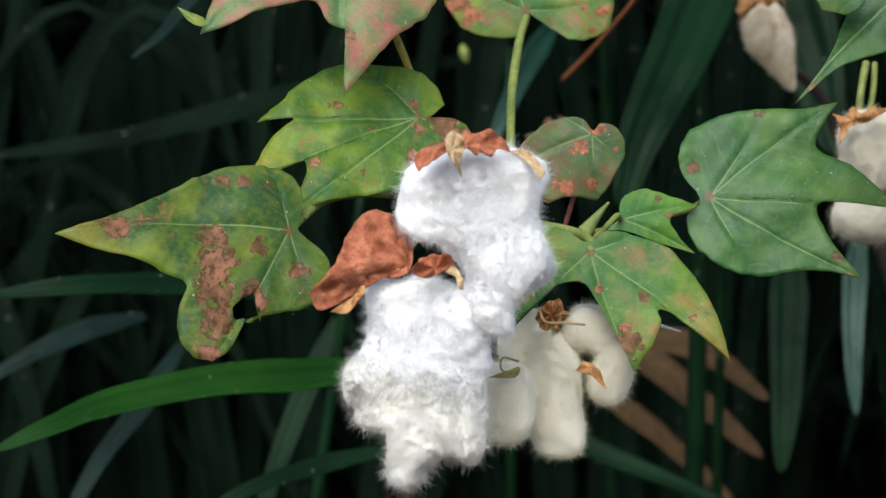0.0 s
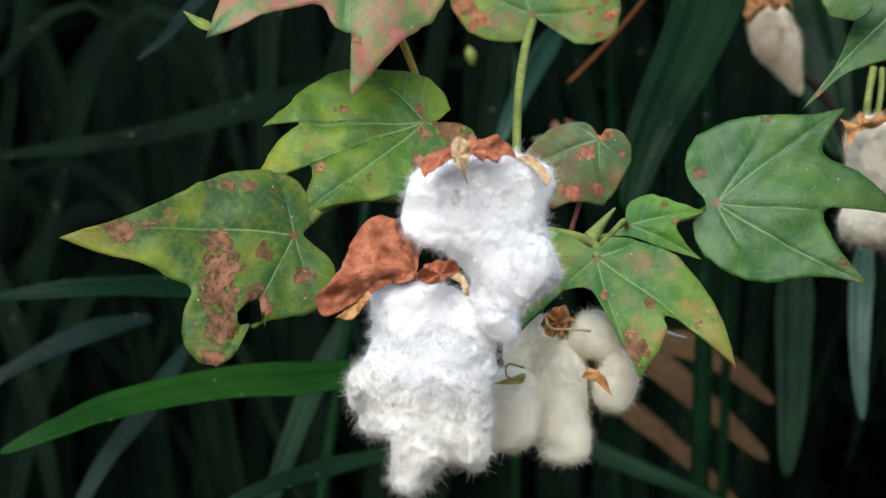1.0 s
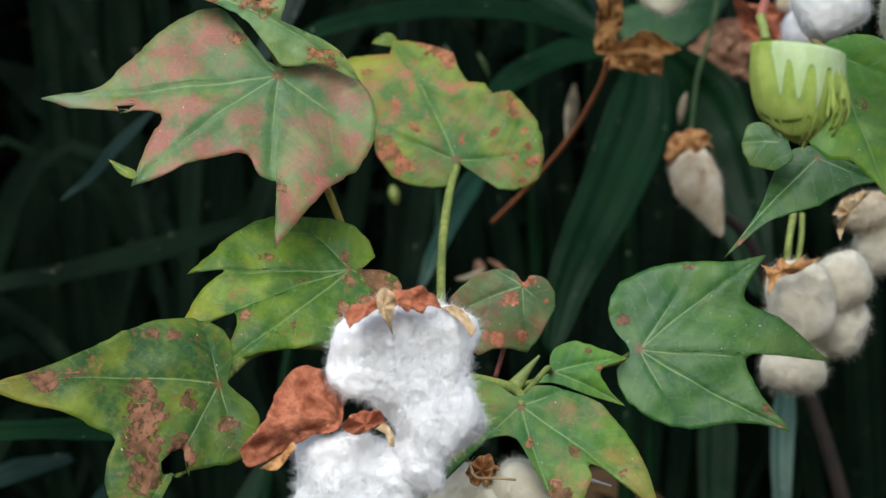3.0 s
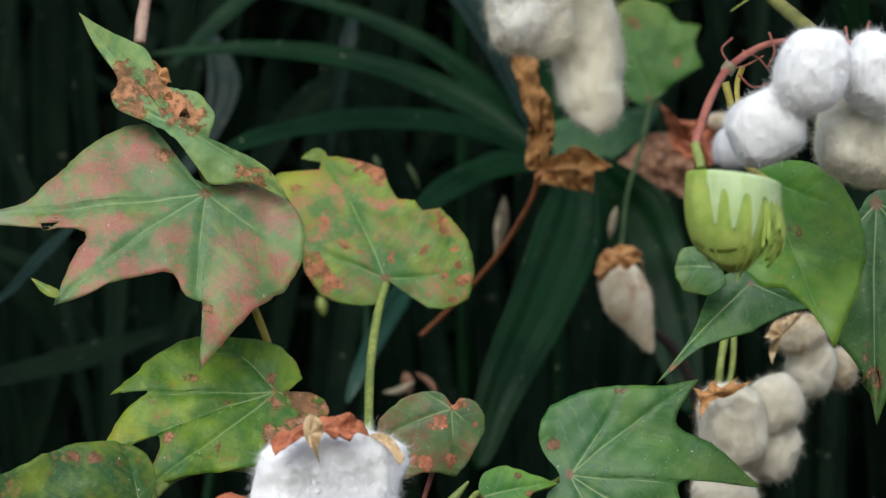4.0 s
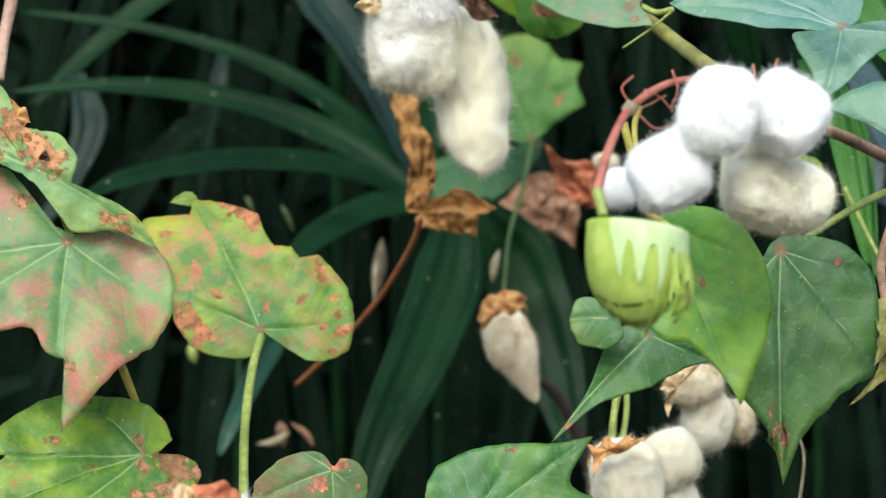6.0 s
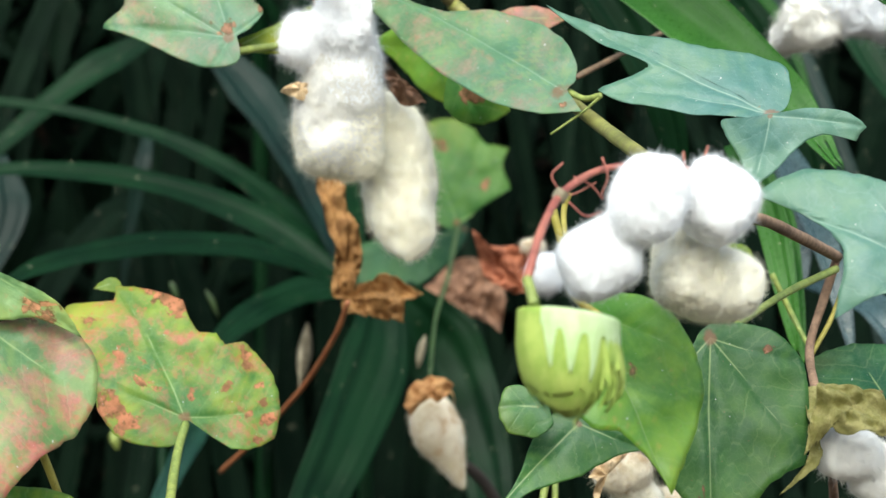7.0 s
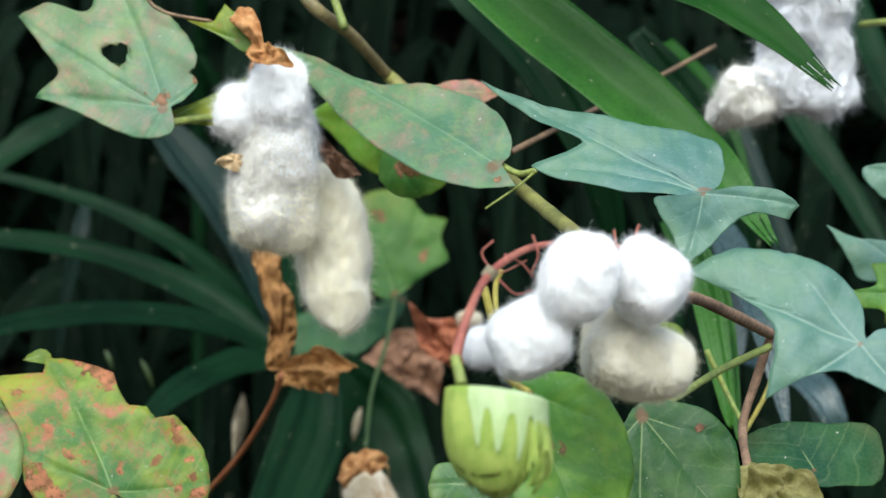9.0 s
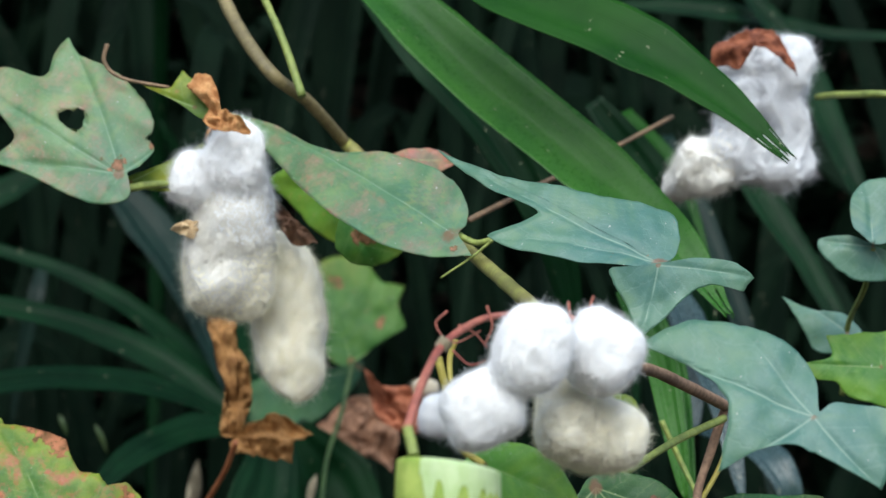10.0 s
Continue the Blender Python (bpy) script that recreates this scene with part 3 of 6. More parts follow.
            # the blade's grid is drawn out to the rim of the hole
            pts[inside] = c + rel[inside] / np.maximum(dist[inside], 1e-6)[:, None] * edge_r[inside][:, None]
        faces = [f for f, ok in zip(faces, keep) if ok]
    m = len(pts)
    thick = 0.00032
    top = np.column_stack([pts, z])
    low = np.column_stack([pts, z - thick])
    verts = np.vstack([top, low])
    rim = {}
    for f in faces:
        for a, b in zip(f, f[1:] + f[:1]):
            rim[(a, b)] = 1
    under = [tuple(m + i for i in reversed(f)) for f in faces]
    walls = [(b, a, m + a, m + b) for a, b in rim if (b, a) not in rim]
    # faces above look along +z
    flip = np.cross(np.append(edge[0], 0), np.append(edge[1], 0))[2] < 0
    allf = faces + under + walls
    if flip:
        allf = [tuple(reversed(f)) for f in allf]
    ob = finish(name, verts, allf, mat, None, LEAF_LABELS.get(mat, ""), {"vein_gap": np.tile(gap, 2), "vein_run": np.tile(run, 2), "reach": np.tile(rad / size, 2), "damage": np.tile(np.maximum(hurt, 0), 2)})
    ob.matrix_world = pose(*hub, *turn)
    bpy.context.view_layer.update()
    ob.parent = parent
    ob.matrix_parent_inverse = parent.matrix_world.inverted()
    return ob


def boll(parent, at, r, mat, label, aim=(0, 0, -1), sepals=5):
    """The dry calyx of an open boll: a small knob with pointed sepals that curl along aim. The locks and bracts hang on it."""
    rng = random.Random(int(at[0] * 9999) + 7)
    axis = Vector(aim).normalized()
    side = axis.cross(Vector((0.2, 1, 0.1))).normalized()
    other = axis.cross(side)
    verts, faces = [], []
    for s in range(sepals):
        a0 = 2 * math.pi * (s + rng.uniform(-0.2, 0.2)) / sepals
        out = side * math.cos(a0) + other * math.sin(a0)
        wide = axis.cross(out)
        reach = r * rng.uniform(0.8, 1.2)
        base = len(verts)
        for i in range(7):
            u = i / 6
            c = Vector(at) + out * reach * math.sin(u * 2.0) * 0.9 + axis * reach * (u * u * 0.9 - 0.15)
            w = reach * 0.42 * (1 - u) ** 0.7 + 0.0003
            for lift, k in ((0, -1), (0.12, 0), (0, 1), (-0.05, 0)):
                verts.append(c + wide * w * k - axis * reach * lift + Vector((rng.uniform(-1, 1), rng.uniform(-1, 1), rng.uniform(-1, 1))) * r * 0.03)
        for i in range(6):
            for j in range(4):
                k = (j + 1) % 4
                faces.append((base + i * 4 + j, base + i * 4 + k, base + i * 4 + 4 + k, base + i * 4 + 4 + j))
        faces += [tuple(base + j for j in (3, 2, 1, 0)), tuple(base + 24 + j for j in range(4))]
    return finish("boll", verts, faces, mat, parent, label)


def icosphere(level):
    bm = bmesh.new()
    bmesh.ops.create_icosphere(bm, subdivisions=level, radius=1.0)
    v = np.array([p.co[:] for p in bm.verts])
    f = np.array([[q.index for q in t.verts] for t in bm.faces])
    bm.free()
    return v, f


BALLS = {k: icosphere(k) for k in (4, 5)}
LOCK_LABELS = {"lint": "fluffy white cotton lock", "lint_dimmed": "rounded white cotton lock, dimmed against strong light", "lint_warm": "fluffy off-white cotton lock, some shade in its tone", "lint_cream": "cream cotton lock", "lint_ivory_shade": "ivory cotton lock, leaf shade in its tone", "lint_shade": "white cotton lock with shade in its grey", "lint_aged": "weathered cream cotton lock stained tan, dimmed for leaf shade"}


LINT = {}


def lock(parent, at, radii, lean, mat, smooth=0.0, point=0.0, dense=1.0):
    """Notes one lock of cotton: its middle, half sizes (across, up, deep) and lean in degrees. grow_lint() builds it."""
    LINT.setdefault(parent.name, (parent, []))[1].append((np.array(at), np.array((radii[0], radii[2], radii[1])), radians(lean), mat, smooth, point, dense))


def lint_gaps(p, locks):
    """Distance from points to each lock by itself, a slightly boxy ellipsoid."""
    rows = []
    for at, half, lean, *_ in locks:
        c, s = math.cos(lean), math.sin(lean)
        q = p - at
        q = np.stack([q[:, 0] * c - q[:, 2] * s, q[:, 1], q[:, 0] * s + q[:, 2] * c], axis=1)
        k0 = ((np.abs(q / half) ** 2.7).sum(axis=1)) ** (1 / 2.7) + 1e-9
        k1 = np.linalg.norm(q / half ** 2, axis=1) + 1e-9
        rows.append(np.clip(k0 * (k0 - 1) / k1, -0.02, 0.02))
    return np.array(rows)


def lint_gap(p, locks, blend):
    """Signed distance from points to the blended mass of the locks."""
    return blend * 0.55 - blend * np.log(np.exp(-lint_gaps(p, locks) / blend).sum(axis=0) + 1e-30)


def fibre_strips(root, nrm, heading, length, curl, rng, thick):
    """Thin ribbons from their roots along their headings; they lie with the flat side outwards."""
    width = np.cross(heading, nrm + rng.normal(0, 0.25, nrm.shape))
    width /= np.linalg.norm(width, axis=1)[:, None] + 1e-9
    strip = []
    for k in range(3):
        u = k / 2
        mid = root + length * (heading * u + curl * u * u)
        w = thick * (1.15 - u)
        strip += [mid + width * w, mid - width * w]
    return np.stack(strip, axis=1).reshape(-1, 3)


def grow_lint(key, parent, locks):
    """Each lock is a soft puff that melts into its neighbours, under a felt of curled fibres and drawn-out tufts."""
    blend, ragged, tufty, nap, stand = BLEND.get(key, (0.0016, 0.0014, 0.4, 1.0, 0.8))
    seed = Vector((len(locks) * 3.1, locks[0][0][0] * 97, 2.0))
    for number, (at, half, lean, mat, smooth, point, dense) in enumerate(locks):
        SEED[0] += 1
        rng = np.random.default_rng(SEED[0])
        ball, tris = BALLS[5 if dense > 1.0 else 4]
        c, s = math.cos(lean), math.sin(lean)
        turn = np.array(((c, 0, s), (0, 1, 0), (-s, 0, c)))
        raw = ball / ((np.abs(ball) ** 2.7).sum(axis=1) ** (1 / 2.7))[:, None]
        if point:
            low = np.maximum(0, -ball[:, 2])
            raw = ball * np.stack([1 - point * low * 0.75, 1 - point * low * 0.75, 1 + point * low ** 3 * 0.35], axis=1)
        p = (raw * half) @ turn.T + at
        out = (ball / half) @ turn.T
        out /= np.linalg.norm(out, axis=1)[:, None]
        start = p.copy()
        if not point:
            for _ in range(8):
                p = p - out * lint_gap(p, locks, blend)[:, None] * 0.8
            moved = p - start
            far = np.linalg.norm(moved, axis=1)[:, None]
            p = start + moved * np.minimum(1, blend * 2.0 / (far + 1e-9))
        gap = lint_gap(p, locks, blend)
        e = 0.0006
        if point:
            n = out
        else:
            n = np.stack([lint_gap(p + d, locks, blend) - lint_gap(p - d, locks, blend) for d in np.eye(3) * e], axis=1)
            n /= np.linalg.norm(n, axis=1)[:, None] + 1e-9
        gaps = lint_gaps(p, locks)
        over = gaps[number] - gaps.min(axis=0)
        # a coarse warp shared by the whole boll, then rounded puffs
        lift = np.zeros(len(p))
        warp = np.zeros_like(p)
        calm = 1 - 0.6 * smooth
        for k, v in enumerate(p):
            q = Vector(v)
            warp[k] = noise.noise_vector(q * 62 + seed)[:]
            lift[k] = noise.noise(q * 55 + seed) * 0.6 + (0.3 - abs(noise.noise(q * 95 + seed))) * 0.55 * calm + (0.25 - abs(noise.noise(q * 230 + seed))) * 0.26 * calm + noise.noise(q * 650 + seed) * 0.07
        p = p + warp * ragged * 0.6 + n * (lift * ragged)[:, None]
        shown = (gap > -0.0028) | (point > 0)
        tris = tris[shown[tris].any(axis=1)]
        # roots of the fibres, spread evenly over the skin
        size = half.mean()
        count = int(11500 * max(0.6, dense) * min(1.6, (size / 0.013) ** 1.8))
        corner = p[tris]
        area = np.linalg.norm(np.cross(corner[:, 1] - corner[:, 0], corner[:, 2] - corner[:, 0]), axis=1)
        pick = rng.choice(len(tris), count, p=area / area.sum())
        tri = tris[pick]
        bary = rng.dirichlet((1, 1, 1), count)[:, :, None]
        root = (p[tri] * bary).sum(axis=1)
        keep = (over[tri].mean(axis=1) < 0.0012) | (point > 0)
        nrm = (n[tri] * bary).sum(axis=1)[keep]
        nrm /= np.linalg.norm(nrm, axis=1)[:, None] + 1e-9
        root = root[keep] - nrm * 0.0002
        count = len(root)
        flow = np.array([noise.noise_vector(Vector(v) * 150 + seed)[:] for v in root]) * 0.9
        flow = flow - nrm * (flow * nrm).sum(axis=1)[:, None] * 0.9
        heading = nrm * rng.uniform(0.1, 1.1, (count, 1)) * stand + flow + rng.normal(0, 0.4, (count, 3))
        heading /= np.linalg.norm(heading, axis=1)[:, None]
        heading = heading - nrm * np.minimum(0, (heading * nrm).sum(axis=1) - 0.08)[:, None]
        length = np.minimum(0.0026, rng.gamma(2.4, 0.0007, count))[:, None] * (1.0 - 0.3 * smooth) * nap
        curl = (rng.normal(0, 0.55, (count, 3)) - nrm * 0.18)
        # drawn-out tufts: neighbouring fibres meet in one tip
        seeds = max(12, int(count / 40))
        lead = rng.choice(count, seeds, replace=False)
        whose = np.concatenate([np.linalg.norm(root[i:i + 1500, None] - root[lead][None], axis=2).argmin(axis=1) for i in range(0, count, 1500)])
        reach = np.minimum(0.0038, rng.gamma(1.6, 0.0009, seeds))[:, None] * nap
        aim = nrm[lead] * rng.uniform(0.35, 1.0, (seeds, 1)) + flow[lead] * 0.5 + np.array((0, 0, -0.35))
        aim /= np.linalg.norm(aim, axis=1)[:, None]
        tip = root[lead] + aim * reach
        drawn = (rng.random(count) < tufty)[:, None]
        to_tip = tip[whose] - root + rng.normal(0, 0.0006, (count, 3))
        far = np.linalg.norm(to_tip, axis=1)[:, None] + 1e-9
        part_way = rng.uniform(0.55, 1.0, (count, 1))
        heading = np.where(drawn, to_tip / far, heading)
        length = np.where(drawn, far * part_way, length)
        curl = np.where(drawn, rng.normal(0, 0.22, (count, 3)), curl)
        strip = fibre_strips(root, nrm, heading, length, curl, rng, 0.000042)
        base = len(p) + np.arange(count) * 6
        quads = np.concatenate([np.stack([base + 2 * k, base + 2 * k + 1, base + 2 * k + 3, base + 2 * k + 2], axis=1) for k in range(2)])
        verts = np.vstack([p, strip]) - at
        me = bpy.data.meshes.new("lock")
        nt, nq = len(tris), len(quads)
        me.vertices.add(len(verts))
        me.vertices.foreach_set("co", verts.astype(np.float32).ravel())
        me.loops.add(nt * 3 + nq * 4)
        me.loops.foreach_set("vertex_index", np.concatenate([tris.ravel(), quads.ravel()]).astype(np.int32))
        me.polygons.add(nt + nq)
        me.polygons.foreach_set("loop_start", np.concatenate([np.arange(nt) * 3, nt * 3 + np.arange(nq) * 4]).astype(np.int32))
        me.update(calc_edges=True)
        me.polygons.foreach_set("use_smooth", [True] * (nt + nq))
        me.materials.append(MATS[mat])
        me.materials.append(MATS[mat + "_fibre"])
        me.polygons.foreach_set("material_index", [0] * nt + [1] * nq)
        ob = new("lock", me)
        ob.location = at
        bpy.context.view_layer.update()
        ob.parent = parent
        ob.matrix_parent_inverse = parent.matrix_world.inverted()
        tagged(ob, LOCK_LABELS[mat])


def strap(parent, points, width, mat, face=(0.0, -0.7, 0.7), fray=False, name="strap_leaf", n=44):
    """A long pleated leaf along the points, widest past a third of its length, with a pointed or frayed end."""
    SEED[0] += 1
    seed = Vector((SEED[0] * 1.9, 0, SEED[0] * 4.3))
    across = 14 if n > 30 else 8
    line = spline(points, n)
    tang = np.gradient(line, axis=0)
    tang /= np.linalg.norm(tang, axis=1)[:, None]
    face = np.array(face, float)
    side = np.cross(tang, face)
    side /= np.linalg.norm(side, axis=1)[:, None]
    norm = np.cross(side, tang)
    verts, mark = [], []
    for i in range(n):
        u = i / (n - 1)
        w = width * min(1.0, 0.35 + 2.4 * u) * (max(0.0, 1 - u) ** 0.45 if not fray else min(1, 0.18 + 1.9 * (1 - u)))
        w = max(w, 0.0004)
        for j in range(across + 1):
            v = j / across * 2 - 1
            pleat = (abs((v * 3.5 + 40) % 2 - 1) - 0.5) * (0.02 if fray else 0.06) * w
            keel = -abs(v) * 0.16 * w
            wob = noise.noise(Vector((u * 7, v * 0.6, 0)) + seed) * 0.06 * width
            p = line[i] + side[i] * v * w * 0.5 + norm[i] * (pleat - keel + wob)
            if fray and u > 0.93:
                p = p + tang[i] * width * 0.3 * (u - 0.93) / 0.07 * noise.noise(Vector((v * 6, 0, 0)) + seed)
            verts.append(p)
            mark.append(v)
    row = across + 1
    faces = []
    for i in range(n - 1):
        for j in range(across):
            if fray and i > n - 5 and (j * 7 + SEED[0]) % 5 == 0:
                continue
            faces.append((i * row + j, i * row + j + 1, (i + 1) * row + j + 1, (i + 1) * row + j))
    m = len(verts)
    verts = np.array(verts)
    low = verts - np.repeat(norm, row, axis=0) * 0.0004
    rim = {(a, b) for f in faces for a, b in zip(f, f[1:] + f[:1])}
    faces = faces + [tuple(m + i for i in reversed(f)) for f in faces] + [(b, a, m + a, m + b) for a, b in rim if (b, a) not in rim]
    return finish(name, np.vstack([verts, low]), faces, mat, parent, {"palm_dead": "withered brown strap leaf", "palm_mid": "broad green pleated strap leaf frayed at its tip", "palm_bright": "glossy bright green pleated strap leaf"}.get(mat, "pleated green strap leaf toned for its light and shade"), {"across": np.tile(np.array(mark), 2)})


def bud_skin(q, lon):
    """Radius and height of a hanging bud from its flat top (q = 0) to its point (q = 1), for a unit size."""
    if q < 0.2:
        f = q / 0.2
        r, z = 0.12 + 0.86 * math.sin(f * math.pi / 2) ** 0.8, 0.84 - 0.10 * f * f
    else:
        f = (q - 0.2) / 0.8
        r, z = 0.98 * max(0.0, 1 - f ** 2.7) ** 0.62 * (1 + 0.05 * math.sin(f * 3.1)), 0.74 - 1.72 * f
    return r * (1 + 0.02 * math.cos(4 * lon)), z


def bud(parent, at, wide, high, lean=7):
    """A closed green boll, hanging, wrapped in fringed bracts with a pale toothed collar in front."""
    at = Vector(at)
    skew = wide * 0.13
    cols, rows = 48, 26
    verts, faces = [], []
    for i in range(cols):
        lon = 2 * math.pi * i / cols
        for j in range(rows):
            r, z = bud_skin(j / (rows - 1), lon)
            verts.append(at + Vector((math.cos(lon) * r * wide * 0.93 + skew * (0.8 - z), math.sin(lon) * r * wide * 0.93, z * high * 0.95)))
    for i in range(cols):
        for j in range(rows - 1):
            k = (i + 1) % cols
            faces.append((i * rows + j, i * rows + j + 1, k * rows + j + 1, k * rows + j))
    core = finish("bud", verts, faces, "bud_green", parent, "closed green cotton bud in fringed bracts")
    # turn, half width, teeth, reach, depth of the teeth, flare, size, material
    for b, (turn, half, teeth, long, deep, flare, grow, mat) in enumerate((
            (18, 62, 5.0, 0.74, 0.58, 0.02, 1.075, "bud_pale"), (-36, 66, 0.0, 0.80, 0.0, 0.05, 1.05, "bud_green"), (-20, 70, 0.0, 0.92, 0.0, 0.10, 1.025, "bud_green"),
            (88, 50, 8.0, 0.74, 0.22, 0.62, 1.065, "bud_green"), (66, 36, 6.0, 0.90, 0.22, 0.50, 1.038, "bud_green"), (22, 24, 3.0, 1.16, 0.34, 0.16, 1.012, "bud_green"), (200, 80, 7.0, 0.95, 0.2, 0.15, 1.03, "bud_green"))):
        cols, rows = 101, 22
        verts, faces = [], []
        for i in range(cols):
            u = i / (cols - 1) * 2 - 1
            bent = u + 0.06 * noise.noise(Vector((u * 3.1, b * 5.0, 0.3)))
            tooth = (0.5 + 0.5 * math.cos(bent * teeth * math.pi)) ** 1.6 * (0.82 + 0.5 * noise.noise(Vector((u * 2.3, b * 3.0, 4.1)))) if teeth else 1.0
            reach = long * (1 - 0.16 * u * u) * (1 - deep + deep * tooth)
            lon = radians(turn + u * half - 90)
            for j in range(rows):
                w = j / (rows - 1)
                q = 0.04 + w * reach
                r, z = bud_skin(min(q, 0.985), lon)
                z -= max(0.0, q - 0.985) * 1.5
                out = r * (1 + 0.012 * noise.noise(Vector((u * 4, w * 3, b * 7.0)))) + grow - 1 + flare * max(0, q - 0.36) * (1 + 0.5 * noise.noise(Vector((u * 9, w * 2, b * 3.0))))
                verts.append(at + Vector((math.cos(lon) * wide * out + skew * (0.8 - z), math.sin(lon) * wide * out, z * high * (0.9 + 0.1 * grow))))
        m = len(verts)
        verts += [p + (at - p) * 0.008 for p in verts]
        for i in range(cols - 1):
            for j in range(rows - 1):
                q = (i * rows + j, (i + 1) * rows + j, (i + 1) * rows + j + 1, i * rows + j + 1)
                faces += [q, tuple(m + k for k in reversed(q))]
            e = (i * rows + rows - 1, (i + 1) * rows + rows - 1)
            faces.append((e[0], e[1], m + e[1], m + e[0]))
        finish("bract", verts, faces, mat, core, "pale green toothed bract" if b == 0 else "green fringed bract")
    core.matrix_world = Matrix.Translation(at) @ Euler((0, radians(lean), 0)).to_matrix().to_4x4() @ Matrix.Translation(-at) @ core.matrix_world
    return core


# ---- ground ----
def ground():
    size, n = 30.0, 60
    verts, faces = [], []
    for i in range(n + 1):
        for j in range(n + 1):
            x = size * ((i / n * 2 - 1) ** 3)
            y = size * ((j / n * 2 - 1) ** 3) + 1.0
            verts.append((x, y, 0.02 * noise.noise(Vector((x, y, 0)) * 2.2) if abs(x) < 8 and abs(y) < 9 else 0.0))
    for i in range(n):
        for j in range(n):
            a = i * (n + 1) + j
            faces.append((a, a + n + 1, a + n + 2, a + 1))
    ob = finish("ground", verts, faces, "soil")
    return tagged(ob, "dark bare garden soil under the plants", "ground", kind="structure")


ground()

# ---- the plants ----
left_plant = plant("cotton_plant", (0.02, 0.97, 0.0), "cotton shrub with spotted leaves and fluffy white open bolls", "cotton plant")
right_plant = plant("cotton_plant", (0.36, 0.96, 0.0), "cotton shrub with blue-green leaves, open bolls and a green bud", "cotton plant")
back_plant = plant("cotton_plant", (0.33, 1.5, 0.0), "shaded cotton plant with a shrivelled brown leaf", "cotton plant")
far_plant = plant("cotton_plant", (0.56, 1.22, 0.0), "cotton plant with one white boll beyond a palm frond", "cotton plant")
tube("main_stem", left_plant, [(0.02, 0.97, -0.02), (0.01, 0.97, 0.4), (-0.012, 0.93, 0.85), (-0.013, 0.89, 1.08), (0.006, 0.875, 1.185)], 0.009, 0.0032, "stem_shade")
tube("main_stem", right_plant, [(0.36, 0.96, -0.02), (0.345, 0.95, 0.4), (0.325, 0.93, 0.85), (0.305, 0.915, 1.12), (0.292, 0.905, 1.2)], 0.010, 0.004, "stem_wood")
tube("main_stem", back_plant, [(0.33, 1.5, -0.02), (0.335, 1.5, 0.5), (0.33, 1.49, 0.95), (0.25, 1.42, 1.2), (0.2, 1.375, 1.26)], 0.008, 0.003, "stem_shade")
tube("main_stem", far_plant, [(0.56, 1.22, -0.02), (0.55, 1.2, 0.6), (0.52, 1.19, 1.1), (0.5, 1.18, 1.5)], 0.009, 0.003, "stem_wood")
palm_a = plant("palm_plant", (0.16, 1.56, 0.0), "palm grass with arching pleated leaves darkened for shade", "palm")
palm_b = plant("palm_plant", (0.06, 1.62, 0.0), "small palm grass with narrow pleated leaves", "palm")
palm_c = plant("palm_plant", (0.16, 2.0, 0.0), "palm with broad bright green fronds frayed at the tips", "palm")
palm_d = plant("palm_plant", (0.48, 1.7, 0.0), "shaded palm grass with blue-green leaves", "palm")
palm_e = plant("palm_plant", (-0.18, 1.5, 0.0), "palm grass with long drooping leaves in shade", "palm")
palm_f = plant("palm_plant", (0.2, 1.7, 0.0), "palm grass with withered brown leaves at its foot", "palm")
tube("leaf_stalk", palm_a, [(0.16, 1.56, -0.02), (0.165, 1.54, 0.7), (0.17, 1.5, 1.2), (0.16, 1.482, 1.36)], 0.009, 0.004, "palm")
tube("leaf_stalk", palm_b, [(0.06, 1.62, -0.02), (0.05, 1.6, 0.7), (0.045, 1.56, 1.27)], 0.006, 0.003, "palm")
tube("leaf_stalk", palm_c, [(0.16, 2.0, -0.02), (0.15, 1.98, 0.8), (0.13, 1.9, 1.6), (0.1, 1.55, 1.85), (0.1, 1.2, 1.66), (0.115, 1.1, 1.56)], 0.008, 0.004, "palm")
tube("leaf_stalk", palm_d, [(0.48, 1.7, -0.02), (0.47, 1.68, 0.8), (0.45, 1.62, 1.5)], 0.007, 0.003, "palm")
tube("leaf_stalk", palm_e, [(-0.18, 1.5, -0.02), (-0.12, 1.52, 0.7), (-0.05, 1.52, 1.2)], 0.007, 0.003, "palm")
tube("leaf_stalk", palm_f, [(0.2, 1.7, -0.02), (0.2, 1.68, 0.7), (0.2, 1.62, 1.2)], 0.007, 0.003, "palm")

boll_a = boll(left_plant, (0.0103, 0.7457, 1.2005), 0.012, "russet", "open boll, white lint spilling from a russet calyx")
boll_b = boll(left_plant, (-0.0101, 0.7539, 1.1575), 0.011, "russet", "open boll hanging low with long fluffy lint")
boll_c = boll(left_plant, (0.0399, 0.7982, 1.1411), 0.008, "orange_dry", "open boll of cream cotton with withered bracts")
boll_d = boll(right_plant, (0.1704, 0.7402, 1.3264), 0.010, "russet", "open boll with four rounded white locks")
boll_e = boll(right_plant, (0.0978, 1.0186, 1.4416), 0.010, "orange_dry", "open boll with long hanging cream lint")
boll_f = boll(far_plant, (0.3489, 1.0664, 1.5052), 0.0136, "brown_dead", "white open boll under a curled brown bract")
boll_g = boll(back_plant, (0.2102, 0.9669, 1.2388), 0.009, "tan", "cream boll with a tan bract")
boll_h = boll(back_plant, (0.1718, 0.9570, 1.2105), 0.009, "orange_dry", "cream boll half open with short sepals")
boll_i = boll(back_plant, (0.1777, 1.2755, 1.2850), 0.012, "orange_dry", "narrow pointed cream boll, barely open")
boll_j = boll(right_plant, (0.2570, 0.8219, 1.2541), 0.010, "olive", "opening boll under a folded olive bract")
